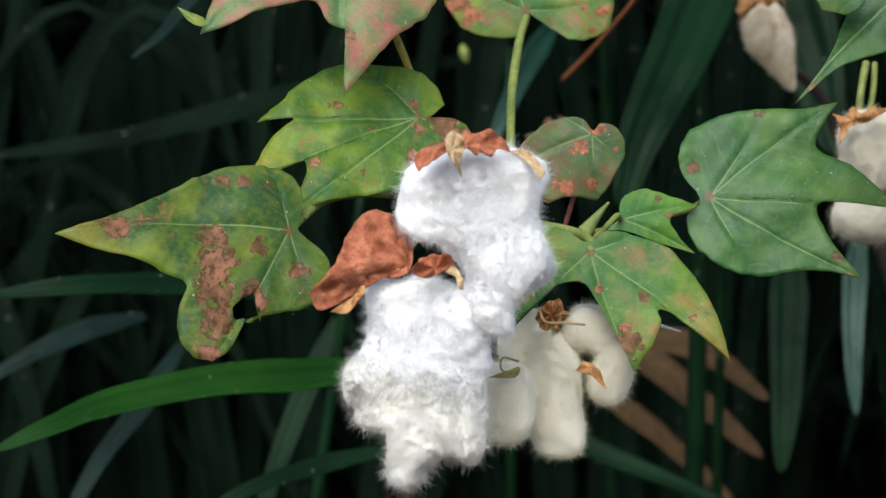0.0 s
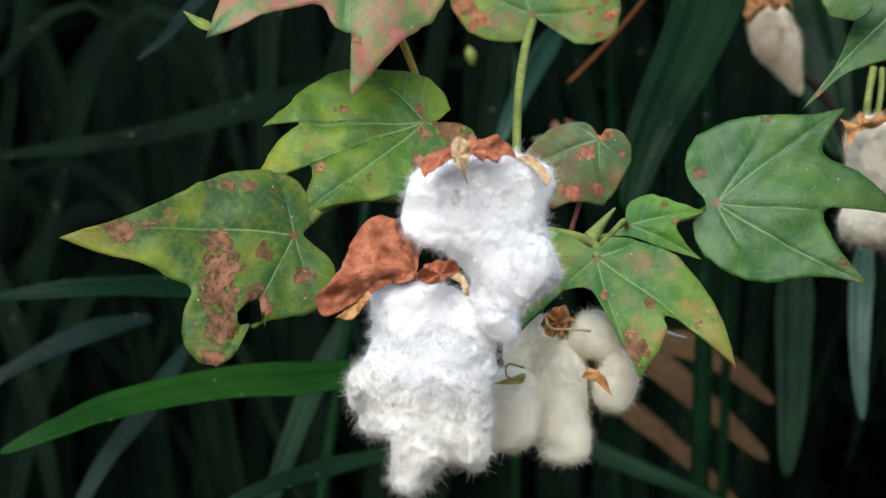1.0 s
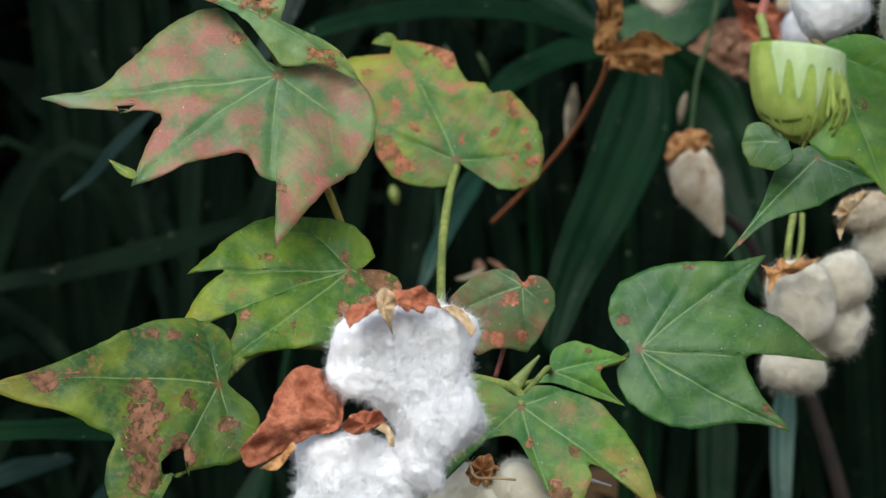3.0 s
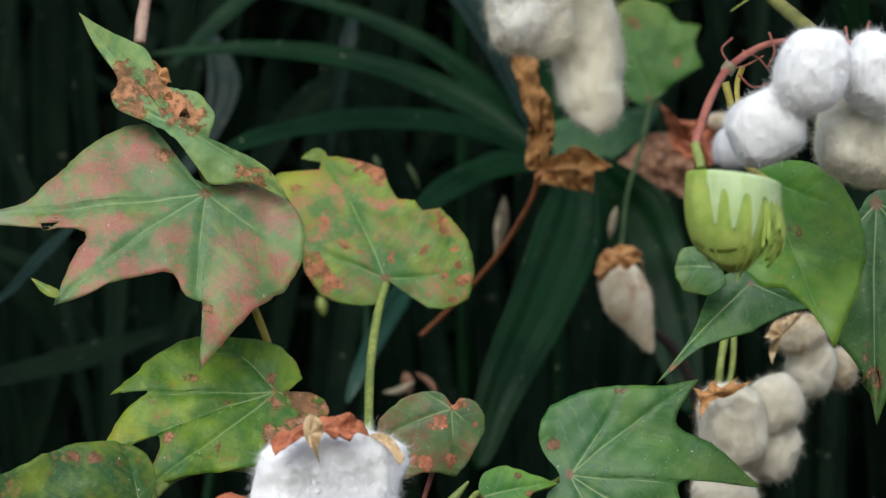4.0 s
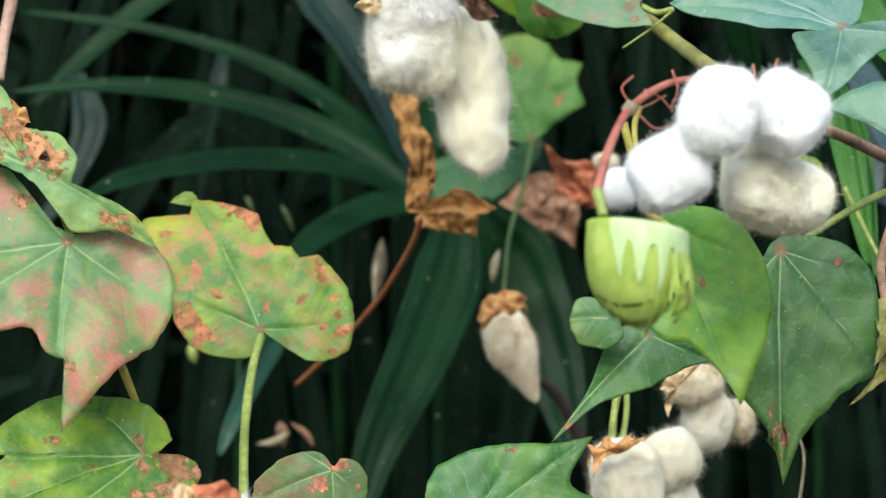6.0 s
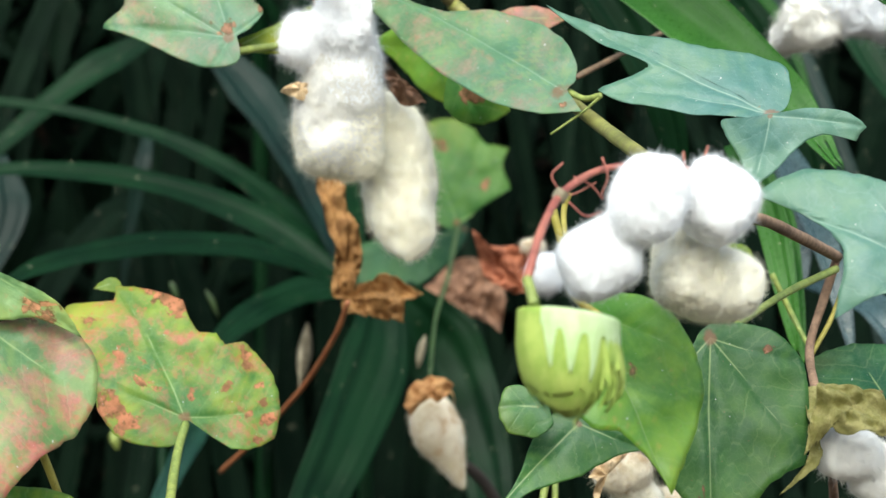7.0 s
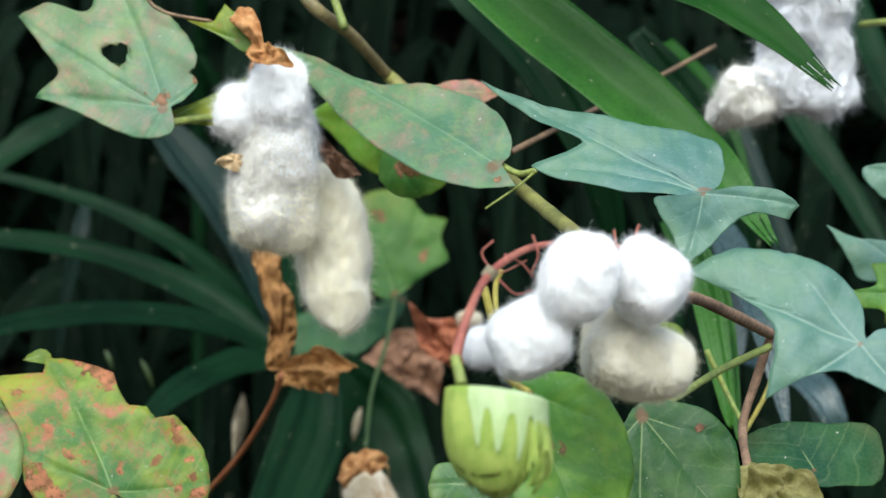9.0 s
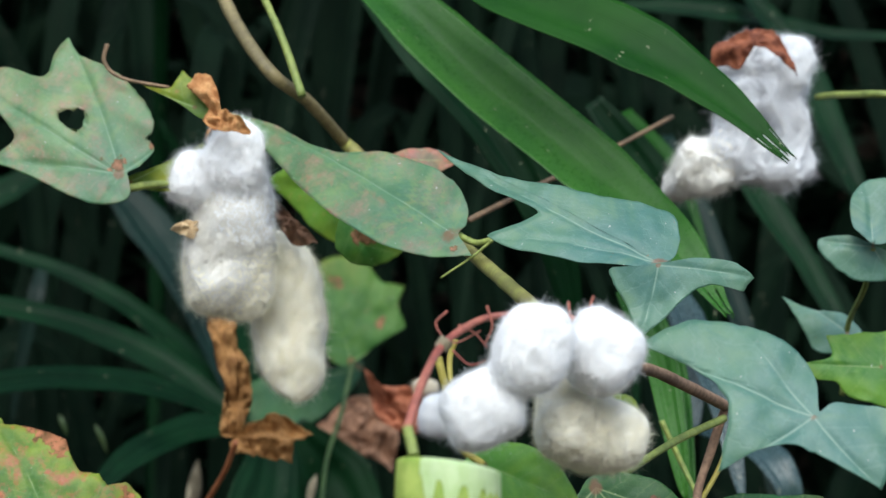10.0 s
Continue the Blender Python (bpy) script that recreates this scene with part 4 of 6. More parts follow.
boll_k = boll(back_plant, (0.2337, 1.2938, 1.3500), 0.012, "russet_dark", "shaded boll with a dark russet bract")
# how far the locks of one boll melt into each other, how lumpy the mass is (metres), the share of fibres drawn into tufts, the nap's length and how far it stands up
BLEND = {boll_a.name: (0.0024, 0.0050, 0.3, 1.1, 0.9), boll_b.name: (0.0026, 0.0060, 0.32, 1.25, 0.9), boll_c.name: (0.0008, 0.0026, 0.2, 0.8, 0.9), boll_d.name: (0.0009, 0.0026, 0.15, 0.72, 1.1),
         boll_e.name: (0.0026, 0.0034, 0.25, 1.2, 1.1), boll_f.name: (0.0024, 0.0062, 0.45, 1.5, 0.9), boll_h.name: (0.0018, 0.0026, 0.25, 1.0, 1.0), boll_g.name: (0.0018, 0.0026, 0.25, 1.0, 1.0)}
BUD = bud(right_plant, (0.1219, 0.6628, 1.2639), 0.0131, 0.0161)

# ---- stems and stalks ----
twig_a = tube("branch", right_plant, [(0.0898, 1.0416, 1.5201), (0.1002, 1.0142, 1.4867), (0.113, 0.9953, 1.462), (0.1311, 1.0135, 1.4551), (0.1522, 1.0423, 1.4439)], 0.0030, 0.0027, "stem_olive")
_ = tube("branch", right_plant, [(0.1522, 1.0423, 1.4439), (0.1743, 1.0118, 1.4154), (0.1916, 0.9425, 1.378), (0.1762, 0.7871, 1.3375), (0.1699, 0.7387, 1.3254)], 0.0031, 0.0025, "stem_mixed")
_ = tube("branch", right_plant, [(0.1078, 1.0002, 1.4995), (0.117, 0.9921, 1.476), (0.1248, 0.9846, 1.4505)], 0.0015, 0.0018, "stem_green")
_ = tube("branch", right_plant, [(0.1868, 0.7494, 1.3131), (0.2127, 0.7852, 1.3187), (0.2445, 0.8411, 1.3199), (0.2775, 0.897, 1.3191)], 0.0019, 0.0022, "stem_wood")
_ = tube("branch", right_plant, [(0.2775, 0.897, 1.3191), (0.2725, 0.9, 1.3022), (0.2649, 0.8933, 1.2847), (0.2575, 0.8659, 1.2687), (0.2565, 0.848, 1.25), (0.276, 0.8997, 1.2199)], 0.0017, 0.0017, "stem_wood")
_ = tube("petiole", right_plant, [(0.2739, 0.8881, 1.3135), (0.2469, 0.8634, 1.302), (0.2161, 0.8297, 1.2861), (0.2055, 0.8168, 1.2809)], 0.0015, 0.0013, "stem_green")
_ = tube("petiole", right_plant, [(0.2818, 0.8971, 1.3128), (0.2758, 0.9002, 1.2959), (0.2656, 0.8936, 1.2816)], 0.001, 0.001, "stem_yellow")
_ = tube("petiole", right_plant, [(0.2796, 0.9883, 1.3215), (0.2892, 0.9891, 1.3028), (0.2926, 0.9799, 1.2904)], 0.0012, 0.001, "stem_green")
_ = tube("petiole", right_plant, [(0.0555, 0.9999, 1.4109), (0.0641, 1.0029, 1.4134), (0.0732, 1.006, 1.4151)], 0.0017, 0.0016, "stem_green")
_ = tube("petiole", right_plant, [(0.1793, 0.933, 1.3871), (0.186, 0.9273, 1.3825), (0.1914, 0.921, 1.3828)], 0.0014, 0.0012, "stem_green")
_ = tube("stipule", right_plant, [(0.1918, 0.9209, 1.3828), (0.1842, 0.9236, 1.3762), (0.1728, 0.9272, 1.3681)], 0.0006, 0.0004, "stem_green")
_ = tube("pedicel", right_plant, [(0.1525, 0.7188, 1.3253), (0.1414, 0.7106, 1.3218), (0.1278, 0.6931, 1.3124), (0.1186, 0.6753, 1.2996), (0.1122, 0.6624, 1.2852)], 0.0010, 0.0013, "stem_red")
_ = tube("pedicel", right_plant, [(0.1124, 0.6623, 1.2856), (0.1127, 0.6595, 1.2824), (0.1133, 0.6578, 1.2784)], 0.0014, 0.0016, "stem_green")
_ = tube("petiole", right_plant, [(0.1388, 0.7571, 1.3165), (0.1412, 0.7575, 1.3079), (0.1458, 0.7585, 1.2906), (0.1536, 0.758, 1.2838)], 0.0013, 0.0013, "stem_yellow")
_ = tube("bract_thread", boll_d, [(0.1325, 0.7116, 1.3245), (0.1293, 0.7124, 1.3205), (0.1342, 0.7122, 1.3153), (0.1422, 0.7107, 1.3189)], 0.00038, 0.0002, "stem_red")
_ = tube("bract_thread", boll_d, [(0.1343, 0.7124, 1.3132), (0.1392, 0.7121, 1.3092), (0.144, 0.7113, 1.3105)], 0.00038, 0.0002, "stem_red")
_ = tube("bract_thread", boll_d, [(0.1357, 0.7115, 1.3205), (0.1406, 0.711, 1.3181), (0.1442, 0.7109, 1.3141)], 0.00038, 0.0002, "stem_red")
_ = tube("bract_thread", boll_d, [(0.167, 0.7063, 1.3279), (0.1675, 0.7066, 1.3247), (0.1682, 0.7068, 1.3206)], 0.00038, 0.0002, "stem_red")
_ = tube("bract_thread", boll_d, [(0.1742, 0.7051, 1.3296), (0.1726, 0.7057, 1.3255), (0.1695, 0.7064, 1.3231)], 0.00038, 0.0002, "stem_red")
_ = tube("bract_thread", boll_d, [(0.1437, 0.7098, 1.3262), (0.1454, 0.7101, 1.3205), (0.1436, 0.7109, 1.3154)], 0.00038, 0.0002, "stem_red")
_ = tube("petiole", left_plant, [(0.0351, 0.9644, 1.2561), (0.0314, 0.9499, 1.2436), (0.0277, 0.9207, 1.2221), (0.0261, 0.8814, 1.1998), (0.0263, 0.8619, 1.183)], 0.0018, 0.0018, "stem_green")
_ = tube("petiole", left_plant, [(-0.0339, 0.8365, 1.2813), (-0.0249, 0.8618, 1.2591), (-0.0174, 0.8771, 1.2416), (-0.0128, 0.8822, 1.2302), (-0.0028, 0.8926, 1.2037)], 0.0015, 0.0014, "stem_yellow")
_ = tube("petiole", left_plant, [(-0.0537, 0.7965, 1.1718), (-0.049, 0.8098, 1.1769), (-0.043, 0.83, 1.1815), (-0.0307, 0.8601, 1.1836), (-0.0052, 0.88, 1.1815)], 0.0018, 0.0018, "stem_green")
_ = tube("petiole", left_plant, [(-0.0087, 0.8413, 1.2114), (-0.004, 0.8509, 1.201), (0.0013, 0.8701, 1.1838)], 0.0016, 0.0015, "stem_green")
_ = tube("petiole", left_plant, [(0.0511, 0.7892, 1.1648), (0.0514, 0.7994, 1.1683), (0.0459, 0.8195, 1.1705), (0.0367, 0.8396, 1.1719), (0.0207, 0.8697, 1.173)], 0.0016, 0.002, "stem_green")
_ = tube("petiole", left_plant, [(0.0511, 0.7943, 1.1671), (0.0581, 0.8195, 1.1715), (0.0641, 0.8397, 1.1756), (0.066, 0.8497, 1.1741)], 0.0011, 0.0011, "stem_green")
_ = tube("petiole", left_plant, [(0.1014, 0.878, 1.1811), (0.0946, 0.8848, 1.1765), (0.0763, 0.8896, 1.172), (0.0595, 0.8695, 1.1687), (0.0461, 0.8595, 1.1687)], 0.0012, 0.0014, "stem_green")
_ = tube("bud_scale", left_plant, [(0.0507, 0.8145, 1.1703), (0.0548, 0.8147, 1.1758), (0.0594, 0.815, 1.1812)], 0.0028, 0.0004, "stem_green")
_ = tube("petiole", left_plant, [(0.0568, 0.8691, 1.2054), (0.0537, 0.8805, 1.1923), (0.0471, 0.8796, 1.1706)], 0.001, 0.001, "stem_red")
_ = tube("petiole", left_plant, [(-0.0483, 0.8391, 1.3081), (-0.0392, 0.8592, 1.2959), (-0.035, 0.8696, 1.2854), (-0.0276, 0.89, 1.271)], 0.0014, 0.0014, "stem_green")
_ = tube("dead_twig", left_plant, [(-0.0645, 0.9951, 1.4045), (-0.0675, 0.9965, 1.3877), (-0.0699, 0.9927, 1.3726), (-0.0709, 0.9886, 1.3587)], 0.0026, 0.0026, "stem_pale")
_ = tube("dry_stalk", back_plant, [(0.1186, 1.1456, 1.3201), (0.1158, 1.1769, 1.3061), (0.1055, 1.2397, 1.2833), (0.0869, 1.3235, 1.2584), (0.0721, 1.3762, 1.2421)], 0.0014, 0.0012, "stem_rust")
_ = tube("petiole", back_plant, [(0.2271, 1.4877, 1.4), (0.2156, 1.4533, 1.365), (0.2023, 1.4185, 1.3345), (0.1909, 1.3638, 1.2979)], 0.0015, 0.0012, "stem_dull")
_ = tube("petiole", back_plant, [(0.1805, 0.9746, 1.2369), (0.1768, 0.9657, 1.225), (0.176, 0.9665, 1.2133)], 0.0016, 0.0016, "stem_green")
_ = tube("petiole", back_plant, [(0.186, 0.9842, 1.2371), (0.1837, 0.9751, 1.2251), (0.18, 0.9662, 1.2133)], 0.0013, 0.0013, "stem_green")
_ = tube("thin_twig", right_plant, [(0.3266, 1.1249, 1.4845), (0.2921, 1.0942, 1.4625), (0.2422, 1.0473, 1.4318), (0.1986, 0.9986, 1.4045)], 0.001, 0.0013, "stem_brown")
_ = tube("pedicel", far_plant, [(0.3756, 1.0563, 1.4816), (0.3804, 1.0298, 1.4768), (0.3992, 1.0095, 1.4712), (0.46, 1.09, 1.472), (0.503, 1.182, 1.44)], 0.0016, 0.0019, "stem_green")
_ = tube("tendril", right_plant, [(0.045, 0.9969, 1.4706), (0.0442, 0.9983, 1.4632), (0.0514, 0.998, 1.4569), (0.071, 0.9947, 1.4532)], 0.001, 0.0006, "stem_brown")
_ = tube("petiole", far_plant, [(0.3547, 0.9392, 1.39), (0.3633, 0.9705, 1.3786), (0.3717, 1.012, 1.3674), (0.3707, 1.0173, 1.338)], 0.0012, 0.0012, "stem_green")
_ = tube("petiole", right_plant, [(0.1519, 0.7943, 1.3271), (0.1503, 0.7958, 1.318), (0.1523, 0.7886, 1.2916)], 0.001, 0.001, "stem_yellow")
_ = tube("node_ring", right_plant, [(0.1268, 0.6924, 1.3109), (0.1277, 0.6921, 1.3123), (0.1286, 0.6919, 1.3136)], 0.0021, 0.0021, "husk")
_ = tube("thorn", left_plant, [(0.0746, 0.7981, 1.1387), (0.0785, 0.798, 1.1376), (0.0835, 0.798, 1.1362)], 0.0008, 0.0003, "lint_warm")
_ = tube("bract_thread", boll_c, [(0.0256, 0.7676, 1.1285), (0.0202, 0.7657, 1.1298), (0.0198, 0.7655, 1.1258), (0.0241, 0.7674, 1.1246)], 0.0004, 0.0003, "olive")
_ = tube("bract_thread", boll_c, [(0.0329, 0.7734, 1.1462), (0.0346, 0.7702, 1.1417), (0.0423, 0.7702, 1.1413), (0.0482, 0.7731, 1.1405)], 0.0006, 0.0004, "tan")
_ = tube("tendril", back_plant, [(0.2552, 0.9737, 1.218), (0.2576, 0.9742, 1.2074), (0.2553, 0.9759, 1.1863), (0.2557, 0.9873, 1.1669)], 0.0007, 0.0006, "husk")
_ = tube("husk", back_plant, [(0.1138, 1.3336, 1.3124), (0.1135, 1.3345, 1.3005), (0.1129, 1.3355, 1.2866)], 0.0022, 0.0008, "husk", swell=True)
_ = tube("husk", back_plant, [(0.0504, 1.3977, 1.2078), (0.0604, 1.3966, 1.2091), (0.0697, 1.3953, 1.2145)], 0.002, 0.003, "husk", swell=True)
_ = tube("husk", back_plant, [(0.0703, 1.3948, 1.2201), (0.0787, 1.3944, 1.2144), (0.0837, 1.3945, 1.2067)], 0.002, 0.002, "brown_dead", swell=True)
# The next two green slivers stand in for small highlights behind, not husks.
_ = tube("husk", back_plant, [(0.0679, 1.4875, 1.356), (0.0723, 1.488, 1.3482), (0.0761, 1.4888, 1.339)], 0.002, 0.0015, "stem_dull", swell=True)
_ = tube("husk", back_plant, [(0.0476, 1.5415, 1.3661), (0.0503, 1.5418, 1.3608), (0.0528, 1.5426, 1.3538)], 0.002, 0.0015, "stem_dull", swell=True)
_ = tube("husk", back_plant, [(0.1308, 1.4786, 1.3353), (0.1298, 1.4815, 1.3199), (0.1274, 1.4855, 1.2993)], 0.003, 0.006, "husk", swell=True)
_ = tube("husk", back_plant, [(0.1885, 1.3663, 1.321), (0.1864, 1.3681, 1.313), (0.1847, 1.3704, 1.3018)], 0.002, 0.003, "husk", swell=True)
_ = tube("husk", back_plant, [(0.0681, 1.4863, 1.2205), (0.0699, 1.4866, 1.2136), (0.0711, 1.4873, 1.2049)], 0.005, 0.003, "brown_dead", swell=True)
_ = tube("husk", back_plant, [(0.0126, 1.5045, 1.2694), (0.0141, 1.5042, 1.2631), (0.0156, 1.5039, 1.2568)], 0.004, 0.003, "stem_green", swell=True)

# ---- cotton locks ----
lock(boll_a, (-0.0016, 0.7349, 1.1823), (0.012, 0.0138, 0.01), 0, "lint", dense=1.05)
lock(boll_a, (0.0199, 0.7351, 1.1854), (0.0131, 0.0153, 0.01), 10, "lint", dense=1.05)
lock(boll_a, (0.012, 0.7354, 1.1927), (0.0131, 0.0084, 0.01), 0, "lint", dense=1.05)
lock(boll_a, (0.0199, 0.7342, 1.1663), (0.012, 0.0142, 0.01), -15, "lint", dense=1.05)
lock(boll_a, (0.0148, 0.7334, 1.1485), (0.0077, 0.0106, 0.01), -20, "lint", dense=1.05)
lock(boll_a, (0.0281, 0.7343, 1.1681), (0.0058, 0.0095, 0.01), 0, "lint", dense=1.05)
lock(boll_a, (0.012, 0.7347, 1.1772), (0.0135, 0.0135, 0.01), 0, "lint", dense=1.05)
lock(boll_b, (-0.0133, 0.7434, 1.1478), (0.0126, 0.0107, 0.0107), 0, "lint", dense=1.05)
lock(boll_b, (0.003, 0.7433, 1.1455), (0.0115, 0.0103, 0.0107), 0, "lint", dense=1.05)
lock(boll_b, (-0.0155, 0.7428, 1.1323), (0.014, 0.0107, 0.0107), 0, "lint", dense=1.05)
lock(boll_b, (0.0033, 0.7426, 1.1299), (0.0115, 0.0148, 0.0107), 0, "lint", dense=1.05)
# Lower locks use the dimmer lint_warm, so underside shade sits in their colour.
lock(boll_b, (-0.0262, 0.7425, 1.1256), (0.0085, 0.0066, 0.0107), 0, "lint_warm", dense=1.05)
lock(boll_b, (-0.017, 0.7421, 1.1175), (0.0122, 0.01, 0.0107), 0, "lint_warm", dense=1.05)
lock(boll_b, (-0.0094, 0.7415, 1.104), (0.0092, 0.0115, 0.0107), 10, "lint_warm", dense=1.05)
lock(boll_b, (-0.0126, 0.7412, 1.0966), (0.0059, 0.0063, 0.0107), 0, "lint_warm", dense=1.05)
lock(boll_b, (0.0074, 0.7417, 1.1083), (0.0081, 0.0107, 0.0107), 0, "lint_warm", dense=1.05)
lock(boll_b, (0.0002, 0.7422, 1.1188), (0.0118, 0.0115, 0.0107), 0, "lint_warm", dense=1.05)
lock(boll_b, (-0.0054, 0.7428, 1.1326), (0.0137, 0.0122, 0.0107), 0, "lint", dense=1.05)
lock(boll_c, (0.0385, 0.797, 1.1138), (0.0107, 0.023, 0.0089), -6, "lint_cream", dense=1.5)
lock(boll_c, (0.0212, 0.7819, 1.1125), (0.0101, 0.0148, 0.0088), 0, "lint_cream", dense=1.5)
lock(boll_c, (0.0518, 0.798, 1.1372), (0.0103, 0.0083, 0.0089), 20, "lint_cream", dense=1.5)
lock(boll_c, (0.0595, 0.7974, 1.1233), (0.0082, 0.0122, 0.0089), 20, "lint_cream", dense=1.5)
lock(boll_c, (0.029, 0.7979, 1.1336), (0.0099, 0.0119, 0.0089), 0, "lint_cream", dense=1.5)
lock(boll_d, (0.1540, 0.6960, 1.3122), (0.0112, 0.0136, 0.01), 14, "lint_dimmed", dense=1.5)
lock(boll_d, (0.1762, 0.7048, 1.3136), (0.0113, 0.0116, 0.0101), 24, "lint_dimmed", dense=1.5)
lock(boll_d, (0.1424, 0.7050, 1.2960), (0.0122, 0.0117, 0.0099), -28, "lint_dimmed", dense=1.5)
lock(boll_d, (0.1713, 0.7218, 1.2933), (0.0101, 0.0101, 0.0103), 0, "lint_cream", dense=1.5)
lock(boll_d, (0.1838, 0.722, 1.2911), (0.0104, 0.0095, 0.0103), 8, "lint_cream", dense=1.5)
lock(boll_d, (0.1777, 0.7222, 1.2901), (0.0104, 0.0091, 0.0103), 0, "lint_cream", dense=1.5)
lock(boll_d, (0.1735, 0.7263, 1.3034), (0.0105, 0.0089, 0.0104), 0, "lint_cream", dense=1.5)
lock(boll_e, (0.0815, 1.009, 1.4183), (0.0094, 0.0122, 0.0118), 10, "lint", dense=1.5)
lock(boll_e, (0.0997, 0.9998, 1.4266), (0.0136, 0.0155, 0.0117), 0, "lint", dense=1.5)
lock(boll_e, (0.105, 1.0113, 1.4094), (0.0128, 0.0166, 0.0118), 0, "lint", dense=1.5)
lock(boll_e, (0.093, 1.0171, 1.4041), (0.0086, 0.0143, 0.0119), 0, "lint_warm", dense=1.5)
lock(boll_e, (0.0984, 1.0153, 1.3871), (0.0152, 0.0199, 0.0118), 0, "lint_warm", dense=1.5)
lock(boll_e, (0.1000, 1.0125, 1.3995), (0.0150, 0.0140, 0.0118), 0, "lint_warm", dense=1.5)
lock(boll_e, (0.1094, 1.0192, 1.3819), (0.0119, 0.0205, 0.0119), 0, "lint_cream", dense=1.5)
lock(boll_e, (0.0926, 1.0229, 1.3749), (0.01, 0.0133, 0.0119), 0, "lint_cream", dense=1.5)
lock(boll_e, (0.1290, 1.0430, 1.3665), (0.0172, 0.0385, 0.0125), -7, "lint_cream", dense=1.5)
lock(boll_f, (0.3476, 1.0589, 1.4989), (0.0148, 0.0105, 0.0122), 0, "lint_shade", dense=1.1)
lock(boll_f, (0.3655, 1.0563, 1.4929), (0.0089, 0.0153, 0.0122), 0, "lint_shade", dense=1.1)
lock(boll_f, (0.3402, 1.0637, 1.479), (0.0105, 0.0122, 0.0122), 20, "lint_shade", dense=1.1)
lock(boll_f, (0.3562, 1.0604, 1.4798), (0.0122, 0.0105, 0.0122), 0, "lint_shade", dense=1.1)
lock(boll_f, (0.3253, 1.0715, 1.4508), (0.0132, 0.0142, 0.0122), 0, "lint_warm", dense=1.1)
lock(boll_f, (0.3652, 1.0633, 1.4528), (0.0122, 0.0122, 0.0122), -20, "lint_shade", dense=1.1)
lock(boll_f, (0.3159, 1.0755, 1.4428), (0.0074, 0.0069, 0.0122), 0, "lint_warm", dense=1.1)
lock(boll_f, (0.3525, 1.0663, 1.4501), (0.0132, 0.0105, 0.0122), 0, "lint_shade", dense=1.1)
lock(boll_f, (0.3632, 1.0608, 1.4703), (0.0105, 0.0132, 0.0122), 0, "lint_shade", dense=1.1)
lock(boll_f, (0.339, 1.0671, 1.4608), (0.0132, 0.0122, 0.0122), 0, "lint_shade", dense=1.1)
lock(boll_g, (0.2097, 0.9669, 1.2383), (0.0128, 0.0081, 0.0099), -12, "lint_aged", dense=1.05)
lock(boll_g, (0.2166, 0.9724, 1.2232), (0.0114, 0.0133, 0.01), 10, "lint_ivory_shade", dense=1.05)
lock(boll_g, (0.2323, 0.9811, 1.2233), (0.0067, 0.0096, 0.0101), -10, "lint_aged", dense=1.05)
lock(boll_h, (0.1781, 0.9471, 1.2000), (0.0142, 0.0170, 0.0105), -10, "lint_ivory_shade", dense=1.05)
lock(boll_h, (0.1985, 0.9547, 1.2092), (0.0112, 0.0122, 0.0098), -15, "lint_ivory_shade", dense=1.05)
lock(boll_h, (0.1995, 0.9609, 1.1888), (0.0108, 0.0132, 0.0098), 35, "lint_ivory_shade", dense=1.05)
lock(boll_h, (0.1896, 0.967, 1.1886), (0.0118, 0.0132, 0.0099), 0, "lint_ivory_shade", dense=1.05)
lock(boll_h, (0.1747, 0.9457, 1.1713), (0.0141, 0.0104, 0.0094), 0, "lint_ivory_shade", dense=1.05)
lock(boll_i, (0.1812, 1.2651, 1.2610), (0.0135, 0.0262, 0.0118), -24, "lint_aged", smooth=0.3, point=0.6, dense=0.6)
lock(boll_j, (0.2504, 0.809, 1.2434), (0.0117, 0.0094, 0.0085), 0, "lint_warm", smooth=0.6)
lock(boll_j, (0.2615, 0.8151, 1.2372), (0.0095, 0.0115, 0.0086), 10, "lint_warm", smooth=0.6)
lock(boll_k, (0.2351, 1.2481, 1.3457), (0.0107, 0.0125, 0.0107), 0, "lint_shade", dense=0.6)
lock(boll_k, (0.2334, 1.2718, 1.3626), (0.0079, 0.0055, 0.0067), 0, "lint_aged", dense=0.6)
for key, (owner, noted) in LINT.items():
    grow_lint(key, owner, noted)


# ---- leaves and bracts ----
leaf(left_plant, (-0.0536, 0.7945, 1.1718), (6.3, -67.5, 107.8),
     [(155.5, 4.3), (116.1, 15.1), (100.3, 21.3), (79.9, 24.6, 2), (51.6, 30.5), (30.2, 37.8), (18.2, 44.5), (5.5, 62), (0, 81, 1), (-4.5, 70.6), (-11.1, 55.2), (-19.3, 47.3), (-26.8, 43), (-34.3, 50), (-41.5, 56.1), (-49.2, 58.3), (-56.1, 56.9, 1), (-59.8, 49.8), (-61.2, 37.5), (-72.4, 31.8), (-100.6, 27.9, 2), (-132.2, 19.9), (-146.8, 13.6), (-164.1, 4.9)],
     "leaf_mottled", cup=0.1,
     spots=[(-12.0, 27.3, 6.3), (-22.8, 28.8, 7.5), (-32.4, 27.7, 5.5), (-24.6, 15.2, 4.7), (-2.9, 26.5, 2.8), (-7.0, 11.1, 2.8), (-2.3, 29.5, 3.9), (4.3, 50.0, 1.8), (18.2, 21.9, 2.4), (18.1, 15.3, 1.8), (-5.4, 11.3, 2.8), (-45.7, 32.8, 3.2), (16.3, 5.9, 1.6), (1.9, 60.1, 3.9), (-15.0, -2.2, 3.2)], holes=[(-28.8, 17.6, 4.7), (-27.8, 24.0, 1.8), (-19.8, 30.0, 1.2)])
